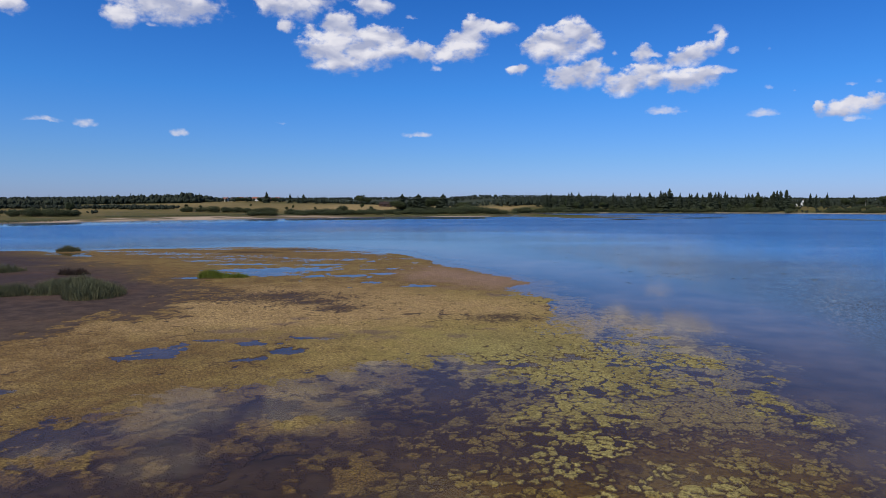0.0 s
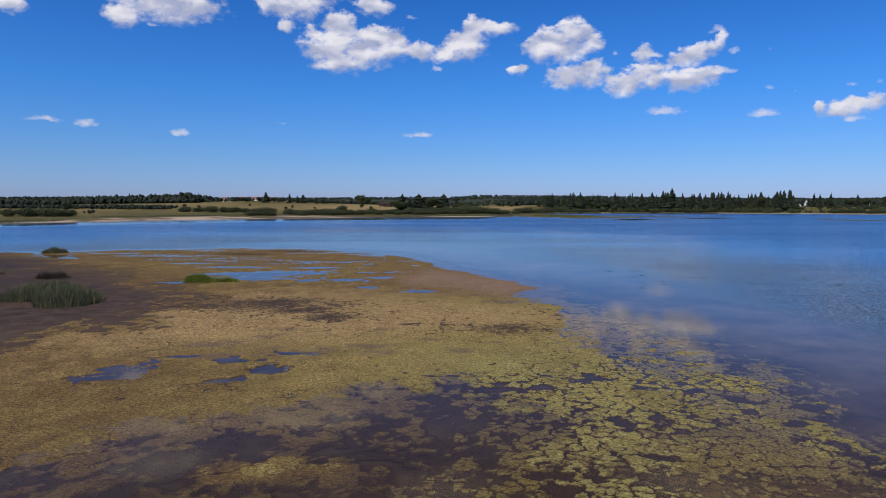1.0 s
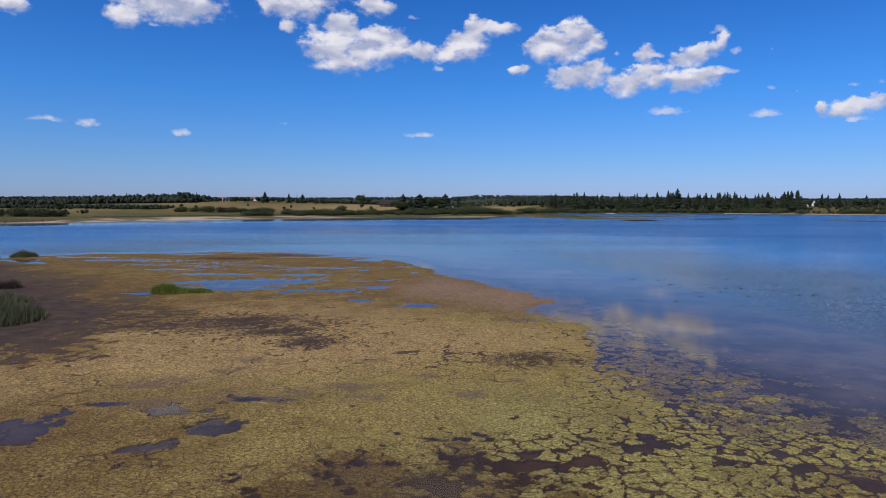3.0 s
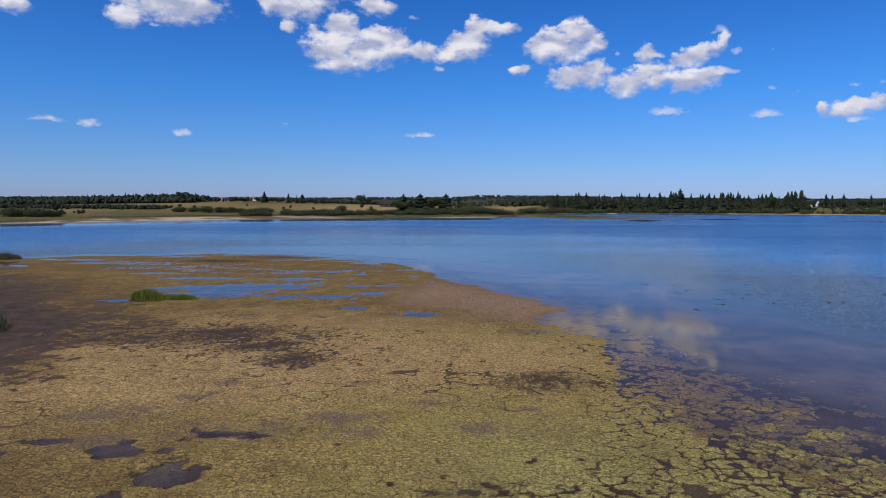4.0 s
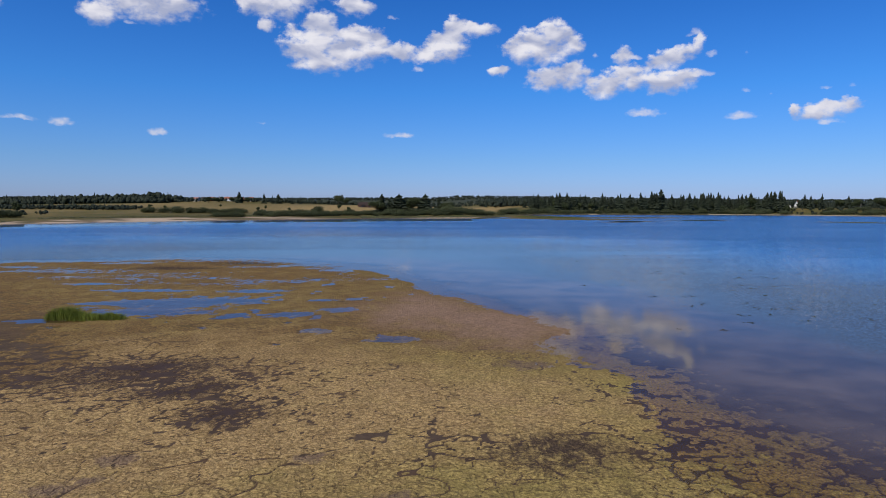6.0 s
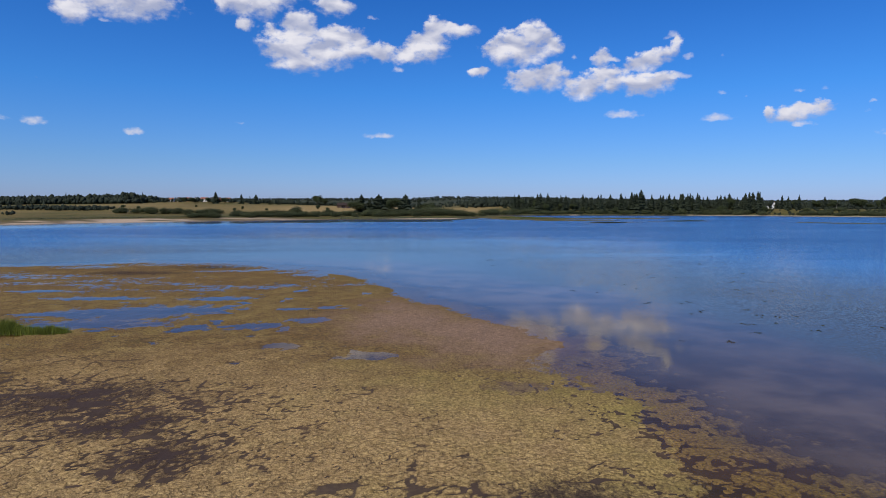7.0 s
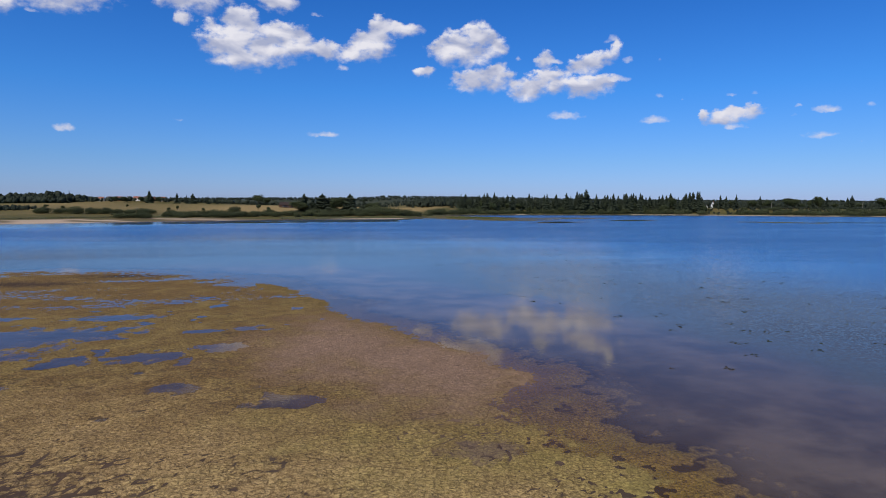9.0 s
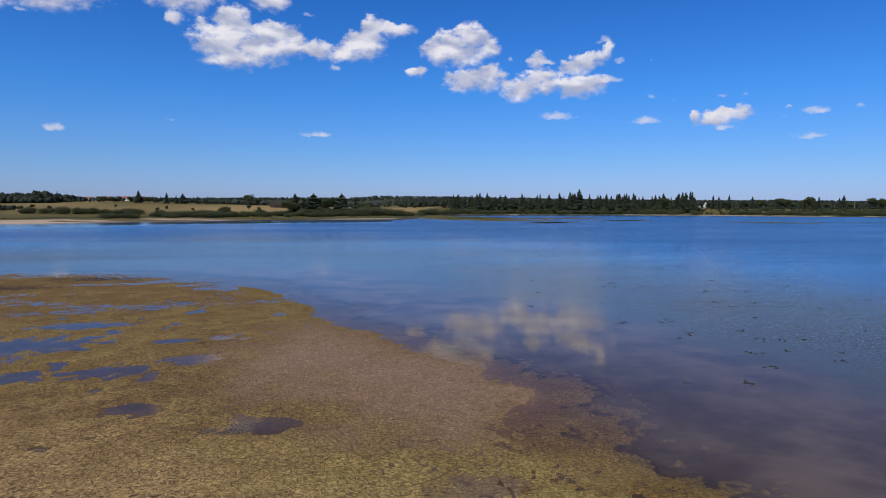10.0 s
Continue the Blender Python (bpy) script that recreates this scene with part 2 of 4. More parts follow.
def weed_material():
    m, t = material("water_weed")
    p = place(t)
    fine = noise_tex(t, p, 4.5, 7.0, 0.8).outputs[0]
    mid = noise_tex(t, p, 0.22, 5.0, 0.65).outputs[0]
    spot_n = noise_tex(t, p, 1.5, 5.0, 0.65).outputs[0]
    bend = vec(t, "ADD", p, node(t, "ShaderNodeVectorMath", {0: noise_tex(t, p, 2.5, 3.0).outputs["Color"], "Scale": 0.7}, operation="SCALE").outputs[0])
    vor = node(t, "ShaderNodeTexVoronoi", {"Vector": bend, "Scale": 2.1})
    vor.feature = "DISTANCE_TO_EDGE"
    line = mth(t, "MULTIPLY", span(t, vor.outputs["Distance"], 0.2, 0.0), span(t, spot_n, 0.34, 0.6))
    olive = mix(t, span(t, fine, 0.36, 0.64), (0.145, 0.098, 0.034), (0.53, 0.385, 0.125))
    olive = mix(t, mth(t, "MULTIPLY", span(t, mid, 0.42, 0.62), 0.5), olive, (0.28, 0.225, 0.06))
    dry = mix(t, span(t, fine, 0.36, 0.64), (0.2, 0.122, 0.046), (0.62, 0.42, 0.18))
    brown = mix(t, span(t, fine, 0.36, 0.64), (0.088, 0.052, 0.018), (0.285, 0.175, 0.06))
    olive = mix(t, mth(t, "MULTIPLY", attr(t, "green"), 0.8), olive, mix(t, span(t, fine, 0.34, 0.62), (0.14, 0.115, 0.036), (0.47, 0.405, 0.138)))
    col = mix(t, attr(t, "dryness"), olive, dry)
    col = mix(t, mth(t, "MULTIPLY", attr(t, "brown"), span(t, mid, 0.2, 0.6, 0.4, 1.0)), col, brown)
    silt = mix(t, span(t, mth(t, "MULTIPLY_ADD", fine, 0.35, mth(t, "MULTIPLY", spot_n, 0.65)), 0.35, 0.65), (0.24, 0.15, 0.096), (0.37, 0.235, 0.155))
    veil = span(t, mth(t, "MULTIPLY_ADD", mth(t, "SUBTRACT", mid, 0.5), 0.7, attr(t, "pink")), 0.1, 0.85)
    col = mix(t, mth(t, "MULTIPLY", veil, 0.94), col, silt)
    mud = (0.06, 0.037, 0.026)
    col = mix(t, mth(t, "MULTIPLY", span(t, spot_n, 0.46, 0.3), 0.5), col, mud)
    col = mix(t, mth(t, "MULTIPLY", attr(t, "shade"), 0.28), col, mud)
    col = mix(t, mth(t, "MULTIPLY", line, 0.5), col, mud)
    col = mix(t, span(t, attr(t, "bare"), 0.15, 0.75), col, mud)
    fibre = noise_tex(t, vec(t, "MULTIPLY", p, (1.0, 0.7, 1.0)), 1.7, 8.0, 0.72, 0.8).outputs[0]
    stain = span(t, mth(t, "MULTIPLY_ADD", mth(t, "SUBTRACT", fibre, 0.5), 2.4, attr(t, "stain")), 0.3, 0.95)
    mire = span(t, mth(t, "MULTIPLY_ADD", mth(t, "SUBTRACT", fibre, 0.5), 1.8, attr(t, "mire")), 0.35, 0.8)
    col = mix(t, mth(t, "MULTIPLY", mire, 0.65), col, (0.13, 0.086, 0.07))
    col = mix(t, mth(t, "MULTIPLY", stain, 0.9), col, mix(t, span(t, fine, 0.4, 0.6), (0.03, 0.02, 0.018), (0.075, 0.048, 0.034)))
    finish(t, col, 0.9, mth(t, "ADD", fine, mth(t, "SUBTRACT", mth(t, "MULTIPLY", spot_n, 2.0), line)), 0.8, 0.1, 0.08)
    return m


def leaf_material(name, dark, light, scale=0.6):
    m, t = material(name)
    rnd = node(t, "ShaderNodeObjectInfo").outputs["Random"]
    isl = node(t, "ShaderNodeNewGeometry").outputs["Random Per Island"]
    n = noise_tex(t, place(t), scale, 4.0, 0.6).outputs[0]
    f = mth(t, "ADD", mth(t, "MULTIPLY", isl, 0.6), mth(t, "MULTIPLY", n, 0.4))
    col = mix(t, f, dark, light)
    col = mix(t, mth(t, "MULTIPLY", rnd, 0.35), col, tuple(c * 0.6 for c in dark))
    finish(t, col, 0.75, n, 0.3, 0.05, 0.15)
    return m


def plain(name, colour, rough=0.7, scale=2.0, vary=0.35):
    m, t = material(name)
    n = noise_tex(t, place(t), scale, 5.0, 0.6).outputs[0]
    n2 = noise_tex(t, place(t), scale * 12, 3.0, 0.6).outputs[0]
    col = mix(t, span(t, n, 0.3, 0.7), tuple(c * (1 - vary) for c in colour), colour)
    finish(t, col, rough, n2, 0.3, 0.01)
    return m


GROUND, WATER, WEED = ground_material(), water_material(), weed_material()
SPRUCE = leaf_material("spruce_needles", (0.015, 0.021, 0.013), (0.042, 0.051, 0.027))
BROADLEAF = leaf_material("broad_leaves", (0.024, 0.034, 0.013), (0.07, 0.08, 0.031))
WILLOW = leaf_material("willow_leaves", (0.03, 0.04, 0.016), (0.085, 0.092, 0.04))
WOODS = leaf_material("woodland_leaves", (0.015, 0.021, 0.014), (0.042, 0.05, 0.029), 0.05)
REED = leaf_material("reed_blades", (0.045, 0.052, 0.025), (0.2, 0.195, 0.1))
DEAD = leaf_material("dead_reeds", (0.028, 0.019, 0.014), (0.085, 0.056, 0.036))
SEDGE = leaf_material("sedge_blades", (0.08, 0.11, 0.015), (0.27, 0.3, 0.045))
MARSH = leaf_material("marsh_plants", (0.05, 0.062, 0.016), (0.16, 0.17, 0.045))
STRAW = leaf_material("dry_blades", (0.11, 0.092, 0.042), (0.27, 0.22, 0.1))
BARK = plain("bark", (0.1, 0.07, 0.05), 0.9, 3.0)
DARK_WOOD = plain("dark_timber", (0.085, 0.045, 0.03), 0.8, 1.0)
BROWN_ROOF = plain("brown_board_roof", (0.04, 0.024, 0.019), 0.85, 0.8)
ROOF = plain("roof_sheet", (0.055, 0.045, 0.042), 0.6, 0.8)
RED_ROOF = plain("red_roof_tiles", (0.3, 0.11, 0.07), 0.7, 0.8)
WHITE_WALL = plain("white_render", (0.78, 0.76, 0.72), 0.8, 0.7, 0.12)
GLASS = plain("dark_window_glass", (0.03, 0.035, 0.04), 0.1, 1.0)
POLE = plain("weathered_pole", (0.34, 0.31, 0.27), 0.8, 1.0)

# ---- the plan ----
RNG = np.random.default_rng(7)


def lattice(ix, iy, seed):
    """A repeatable random number in 0..1 for each grid point."""
    v = np.sin(ix * 127.1 + iy * 311.7 + seed * 74.7) * 43758.5453
    return v - np.floor(v)


def value_noise(x, y, size, seed=0, octaves=3):
    out, amp, total = 0.0, 1.0, 0.0
    for o in range(octaves):
        u, v = x / size + 31.7 * o, y / size - 17.3 * o
        iu, iv = np.floor(u), np.floor(v)
        fu, fv = u - iu, v - iv
        fu, fv = fu * fu * (3 - 2 * fu), fv * fv * (3 - 2 * fv)
        a, b = lattice(iu, iv, seed + o), lattice(iu + 1, iv, seed + o)
        c, d = lattice(iu, iv + 1, seed + o), lattice(iu + 1, iv + 1, seed + o)
        out = out + amp * (a + (b - a) * fu + (c - a) * fv + (a - b - c + d) * fu * fv)
        total, amp, size = total + amp, amp * 0.5, size * 0.5
    return out / total


def inside(x, y, outline, soft, ragged=0.0, size=6.0, seed=0):
    """1 well inside the outline, 0 well outside, with a soft and ragged rim."""
    pts = np.array(outline, float)
    best = np.full(x.shape, 1e9)
    odd = np.zeros(x.shape, bool)
    for (ax, ay), (bx, by) in zip(pts, np.roll(pts, -1, 0)):
        dx, dy = bx - ax, by - ay
        k = np.clip(((x - ax) * dx + (y - ay) * dy) / (dx * dx + dy * dy), 0, 1)
        best = np.minimum(best, np.hypot(x - ax - k * dx, y - ay - k * dy))
        odd ^= ((ay > y) != (by > y)) & (x < (bx - ax) * (y - ay) / (by - ay + 1e-9) + ax)
    d = np.where(odd, best, -best)
    if ragged:
        d = d + ragged * 2 * (value_noise(x, y, size, seed, 4) - 0.5)
    k = np.clip(d / soft * 0.5 + 0.5, 0, 1)
    return k * k * (3 - 2 * k)


def blob(x, y, cx, cy, rx, ry, turn=0.0, ragged=0.5, seed=0, size=3.0, soft=0.5):
    a = radians(turn)
    u = ((x - cx) * math.cos(a) + (y - cy) * math.sin(a)) / rx
    v = (-(x - cx) * math.sin(a) + (y - cy) * math.cos(a)) / ry
    d = 1 - np.hypot(u, v) + ragged * 2 * (value_noise(x, y, size, seed, 4) - 0.5)
    k = np.clip(d / soft * 0.5 + 0.5, 0, 1)
    return k * k * (3 - 2 * k)


# where weed and mud reach the surface, and their borders to the open lake
FLAT = [(-260, 66), (-150, 193), (-118, 197), (-100, 205), (-84, 210), (-66, 218), (-46, 215), (-31, 208), (-18, 200), (-11, 190), (-3, 175), (3, 161), (6, 148), (12, 138),
        (18, 127), (19, 118), (17, 110), (17.5, 103), (21, 97), (23, 90), (28, 85), (31, 77), (31.5, 68), (30, 58), (28, 48), (26, 37), (26, 30), (24, 0), (-260, 0)]
MUD = [(-260, 66), (-150, 196), (-124, 192), (-110, 184), (-86, 150), (-59, 132), (-47, 114), (-43, 104), (-42, 95), (-44, 82), (-51, 71), (-72, 60), (-140, 40)]
CRUST = [(-66, 78), (-46, 88), (-42, 112), (-28, 121), (-14, 122), (-5, 106), (4, 98), (12, 90), (9, 80), (0, 79), (-9, 79), (-14, 74), (-26, 72), (-32, 60), (-36, 51), (-48, 50), (-60, 60)]
PINK = [(-9, 134), (-2, 145), (6, 138), (14, 126), (15, 116), (9, 110), (2, 117), (-6, 125)]
OPEN = [(-25, 41), (-20, 44), (-16, 48.5), (-10, 51), (-4.5, 56), (0.5, 57.5), (3.5, 50), (3.4, 45), (2.6, 40), (-0.8, 36.5), (-2, 31), (-2, 20), (-28, 20), (-28, 37)]
BEYOND = [(-130, 178), (-70, 166), (-40, 158), (-14, 168), (-20, 192), (-42, 207), (-71, 205), (-96, 194)]
WET = [(-48, 120), (-34, 114), (-14, 112), (-2, 110), (2, 118), (-10, 130), (-8, 160), (-20, 172), (-46, 160)]
# sheets of shallow water in the mat, as middle, half sizes and turn
POOLS = [(-27.8, 63.2, 2.0, 3.2, -16), (-20.2, 66.6, 2.2, 0.9, 5), (-15.9, 63.5, 1.4, 2.1, -40), (-24.9, 67.8, 1.4, 0.5, 0), (-14.6, 69.2, 1.9, 0.7, 0), (-18.2, 59.8, 1.5, 0.8, 10), (-29.5, 60.2, 2.2, 0.9, 20),
         (-37, 138, 8.5, 4.6, 8), (-38.5, 130.5, 8.0, 2.8, 6), (-30, 140.5, 5.5, 3.4, 10), (-47.5, 151.6, 6.0, 1.7, 0), (-29.3, 151, 4.4, 2.2, 0), (-46.8, 137.8, 4.0, 1.3, 0), (-48.5, 124.0, 4.6, 1.1, 0),
         (-13.8, 117.7, 1.9, 1.7, 0), (-4.4, 113, 2.5, 1.2, 0), (-19.1, 128.5, 2.8, 2.0, 0), (-12.8, 132.4, 2.4, 1.7, 0), (-60, 160, 5.0, 1.3, 0)]
MIRES = [(-22.6, 74.1, 3.0, 1.0, 0), (-25, 72.6, 2.4, 0.9, 0), (-19.9, 76.7, 1.2, 0.6, 0), (-18.6, 77.9, 1.0, 0.5, 0), (-14.6, 69.5, 3.2, 1.8, 0), (-8.3, 72.4, 2.0, 1.0, 0), (-6.0, 69.7, 1.9, 1.3, 0), (-21.8, 68.3, 2.4, 1.2, 0),
         (-18.4, 80.6, 0.8, 0.7, 0), (-7.4, 80.7, 0.9, 0.7, 0), (-1.5, 75.5, 1.6, 0.7, 0), (1.5, 70.5, 1.4, 1.0, 0), (8.5, 102, 2.2, 1.2, 0), (5.5, 74.5, 1.0, 0.5, 0)]
DARKS = [(-26.5, 99.5, 8.6, 4.4, 14), (-14.4, 88.8, 2.7, 2.6, 0), (7.6, 81.5, 3.9, 2.5, 0), (-19.5, 94.5, 4.0, 2.0, 30), (-44, 199, 9.0, 3.4, 0), (-57, 187.5, 10.0, 3.2, 0)]
ISLES = [(118, 700, 40, 85, 12), (150, 618, 42, 18, 12), (200, 690, 66, 18, 6), (160, 548, 26, 8, 35), (245, 600, 34, 6, 22), (352, 545, 34, 8, -40), (-64, 542, 26, 5, 20), (85, 655, 40, 10, 10)]
SHORE = np.array([(-6000, 260), (-900, 330), (-420, 395), (-296, 428), (-230, 503), (-161, 556), (-92, 600), (-20, 640), (44, 655), (70, 700), (100, 790), (140, 850), (230, 876), (320, 886),
                  (457, 880), (560, 830), (700, 802), (1200, 760), (6000, 700)], float)


def shore_line(x):
    return np.interp(x, SHORE[:, 0], SHORE[:, 1]) + 7 * (value_noise(x, x * 0 + 5, 40, 3, 3) - 0.5)


def rise(v, lo, hi):
    k = np.clip((v - lo) / (hi - lo), 0, 1)
    return k * k * (3 - 2 * k)


def ridge(x, y, cx, cy, rx, ry):
    return np.exp(-((x - cx) / rx) ** 2 - ((y - cy) / ry) ** 2)


def survey(x, y):
    """Height and cover of the ground at plan places x, y."""
    flat = inside(x, y, FLAT, 8.0, 4.5, 9.0, 1)
    mud = inside(x, y, MUD, 16.0, 9.0, 7.0, 2)
    crust = inside(x, y, CRUST, 9.0, 6.0, 9.0, 3) * flat
    pink = inside(x, y, PINK, 15.0, 5.0, 5.0, 4)
    opened = inside(x, y, OPEN, 9.0, 7.0, 7.0, 5)
    beyond = inside(x, y, BEYOND, 8.0, 5.0, 9.0, 6)
    fringe = inside(x, y, FLAT, 22.0, 6.0, 7.0, 11)
    opened = opened * (1 - np.maximum(0.8 * blob(x, y, -9.5, 42.3, 3.6, 1.8, 0, 0.7, 61, 2.0, 0.9), 0.75 * blob(x, y, -23, 35.5, 5.5, 2.6, 10, 0.7, 62, 2.5, 0.9)))
    pools, mires, darks = np.zeros(x.shape), np.zeros(x.shape), np.zeros(x.shape)
    for i, (cx, cy, rx, ry, turn) in enumerate(POOLS):
        pools = np.maximum(pools, blob(x, y, cx, cy, rx, ry, turn, 0.9, 20 + i, 1.6, 1.1))
    for i, (cx, cy, rx, ry, turn) in enumerate(MIRES):
        mires = np.maximum(mires, blob(x, y, cx, cy, rx * 1.1, ry * 1.1, turn, 1.1, 120 + i, 2.0, 1.8))
    for i, (cx, cy, rx, ry, turn) in enumerate(DARKS):
        darks = np.maximum(darks, blob(x, y, cx, cy, rx * 1.15, ry * 1.15, turn, 0.5, 50 + i, 2.6, 1.3))
    low = value_noise(x, y, 14, 9, 4)
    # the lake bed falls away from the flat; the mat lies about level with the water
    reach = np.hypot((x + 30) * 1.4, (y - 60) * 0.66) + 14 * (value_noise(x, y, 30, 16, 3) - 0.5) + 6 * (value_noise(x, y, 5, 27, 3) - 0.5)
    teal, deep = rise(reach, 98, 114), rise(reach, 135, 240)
    bed = -0.3 - 0.25 * teal - 1.2 * deep + 0.16 * (low - 0.5)
    wet = inside(x, y, WET, 16.0, 6.0, 9.0, 8)
    scatter = rise(value_noise(x, y, 3.0, 17, 4), 0.66, 0.76) * wet
    pools = np.maximum(pools, scatter)
    # towards the near side the mat thins and settles under the surface
    drowned = rise(-y, -86, -60) * (1 - crust) * (1 - mud)
    near = 0.015 - 0.06 * drowned - 0.03 * rise(-y, -56, -42) + 0.05 * crust + 0.08 * mud - 0.16 * opened + 0.035 * pink - 0.015 * beyond + 0.07 * (low - 0.5)
    h = bed + (near - bed) * flat
    east = rise(x, 11, 22) * rise(y, 59, 69) * rise(-y, -98, -92)
    h = h - 0.14 * east
    h = h - 0.15 * pools * (1 - 0.3 * mud) * (1 - 0.3 * rise(y, 105, 130)) - 0.03 * mires * rise(-y, -78, -66)
    # the far land
    s = y - shore_line(x)
    land = rise(s, -12, 6)
    hill = 5.0 * ridge(x, y, -325, 1110, 130, 50) + 8.0 * ridge(x, y, -230, 1040, 330, 200) + 5.0 * ridge(x, y, -520, 950, 260, 250) + 3.0 * ridge(x, y, 250, 1250, 400, 150)
    far = 13 * rise(y, 1250, 2600) + 12 * (value_noise(x, y, 700, 12, 2) - 0.2) * rise(y, 1300, 2200) + 13 * ridge(x, y, 420, 2900, 800, 420) + 8 * ridge(x, y, -1500, 2900, 500, 500)
    bank = 0.35 + 1.6 * rise(s, 5, 60) + 6.5 * rise(s, 14, 90) * rise(x, 60, 140) + (hill + far) * rise(s, 40, 260) + 0.5 * value_noise(x, y, 25, 13, 3) * rise(s, 5, 40)
    h = np.where(s > -14, (1 - land) * np.maximum(h, -1.5) + land * bank, h)
    isles = np.zeros(x.shape)
    for i, (cx, cy, rx, ry, turn) in enumerate(ISLES):
        isles = np.maximum(isles, blob(x, y, cx, cy, rx, ry, turn, 0.45, 80 + i, 14, 0.25))
    h = np.where(isles > 0, h + (0.12 - h) * rise(isles, 0.0, 0.45), h)
    beach = np.maximum(blob(x, y, -190, 525, 130, 48, 36, 0.15, 71, 40, 0.4), np.maximum(blob(x, y, 28, 652, 40, 16, 10, 0.3, 72, 15, 0.4), 0.8 * (value_noise(x, x * 0, 60, 14, 2) > 0.47) * (x > 150)))
    wide = 4 + 5 * (x > 150) + 28 * inside(x, y, [(-275, 440), (-60, 590), (-60, 720), (-275, 620)], 30)
    sand = np.clip(rise(s, -7, -2) * (1 - rise(s - wide, 4, 14)) * beach * 1.3, 0, 1)
    sand = sand * (1 - 0.7 * rise(value_noise(x * 0.4, y, 12, 18, 3), 0.52, 0.62) * (wide > 20))
    grass = np.maximum(rise(s, 1, 8) * (1 - sand), rise(isles, 0.1, 0.5))
    straw = rise(s, 60, 140) * (1 - rise(y, 1150, 1300)) * np.clip(ridge(x, y, -10, 930, 130, 190) * 1.6 + 0.35 * ridge(x, y, -300, 850, 260, 200) + (value_noise(x, y, 120, 15, 3) - 0.5) * 1.4, 0, 1)
    weed = flat * (1 - np.clip(mud * 1.12, 0, 1))
    # how thickly weed covers the surface
    streak = value_noise(x * 0.35, y, 5.0, 19, 4)
    gaps = rise(value_noise(x * 0.8, y, 5.0, 23, 4), 0.5, 0.66) * rise(-y, -60, -46) + 0.6 * ridge(x, y, 14.5, 39, 7, 3) + 0.6 * ridge(x, y, 11.4, 41.7, 1.6, 1.6)
    cover = weed * (1.0 - 0.64 * opened - 0.1 * beyond - 0.45 * rise(mud, 0.0, 0.4) * rise(streak, 0.36, 0.56)) * (1 - pools) * (1 - 0.22 * mires) * (1 - 0.2 * rise(-y, -80, -64)) * (1 - 0.45 * east) * (1 - 0.15 * darks) * (1 - 0.38 * np.clip(gaps, 0, 1))
    h = h - 0.05 * beyond * flat
    return dict(h=h, flat=flat, mud=mud, crust=crust, pink=pink * flat, opened=opened, east=east, fringe=fringe, reach=reach, mires=mires, beyond=beyond * flat, streak=streak, pools=pools, darks=darks, sand=sand, grass=grass, straw=straw, weed=weed, cover=np.clip(cover, 0, 1), low=low, teal=teal, deep=deep, s=s, land=land)


def steps(*legs):
    out = [legs[0][0]]
    for lo, hi, step in legs:
        n = max(1, round((hi - lo) / step))
        out += list(np.linspace(lo, hi, n + 1)[1:])
    return np.array(out)


def sheet(name, xs, ys, height, attrs, mat, label, category, kind="structure"):
    X, Y = np.meshgrid(xs, ys)
    data = bpy.data.meshes.new(name)
    nx, ny = len(xs), len(ys)
    co = np.stack([X, Y, height], -1).reshape(-1, 3)
    i = np.arange((ny - 1) * nx).reshape(ny - 1, nx)[:, :-1].ravel()
    faces = np.stack([i, i + 1, i + nx + 1, i + nx], -1)
    fill(data, co, faces)
    for key, v in attrs.items():
        data.attributes.new(key, "FLOAT", "POINT").data.foreach_set("value", np.ascontiguousarray(v, np.float32).ravel())
    data.materials.append(mat)
    data.polygons.foreach_set("use_smooth", np.ones(len(faces), bool))
    return tagged(new(name, data), label, category, kind=kind)


def fill(data, co, faces):
    """Vertices and faces of one corner count into a mesh, quickly."""
    n, k = faces.shape
    data.vertices.add(len(co))
    data.vertices.foreach_set("co", np.ascontiguousarray(co, np.float32).ravel())
    data.loops.add(n * k)
    data.loops.foreach_set("vertex_index", np.ascontiguousarray(faces, np.int32).ravel())
    data.polygons.add(n)
    data.polygons.foreach_set("loop_start", np.arange(0, n * k, k, dtype=np.int32))
    data.update(calc_edges=True)


# ---- ground and water ----
gx = steps((-6000, -1500, 300), (-1500, -520, 35), (-520, -130, 6), (-130, -62, 1.6), (-62, 34, 0.7), (34, 80, 3), (80, 440, 3.5), (440, 760, 8), (760, 1500, 35), (1500, 6000, 300))
gy = steps((-400, 10, 40), (10, 24, 2), (24, 150, 0.7), (150, 226, 1.3), (226, 420, 10), (420, 920, 5), (920, 1500, 20), (1500, 3000, 80), (3000, 4900, 300))
GX, GY = np.meshgrid(gx, gy)
G = survey(GX, GY)
film = np.clip((G["weed"] * (0.08 + 0.6 * rise(GY, 100, 130) + 0.4 * rise(-GY, -52, -44) * rise(GX, -4, 2)) + 0.4 * G["beyond"]) * (1 - G["opened"]) * (1 - G["darks"]) * (1 - G["pools"]), 0, 1)
ground = sheet("ground", gx, gy, G["h"], {"film": film, "crust": G["crust"] * (1 - G["darks"]) * 0.05, "pink": G["pink"], "sand": G["sand"], "grass": G["grass"], "straw": G["straw"], "wooded": rise(GY, 1450, 1900), "damp": np.clip(G["darks"] + 0.5 * G["mires"] + 0.8 * G["mud"] * rise(G["low"], 0.55, 0.38), 0, 1)}, GROUND,
               "brown lake mud, pale sandy shore and dry summer meadow", "ground")

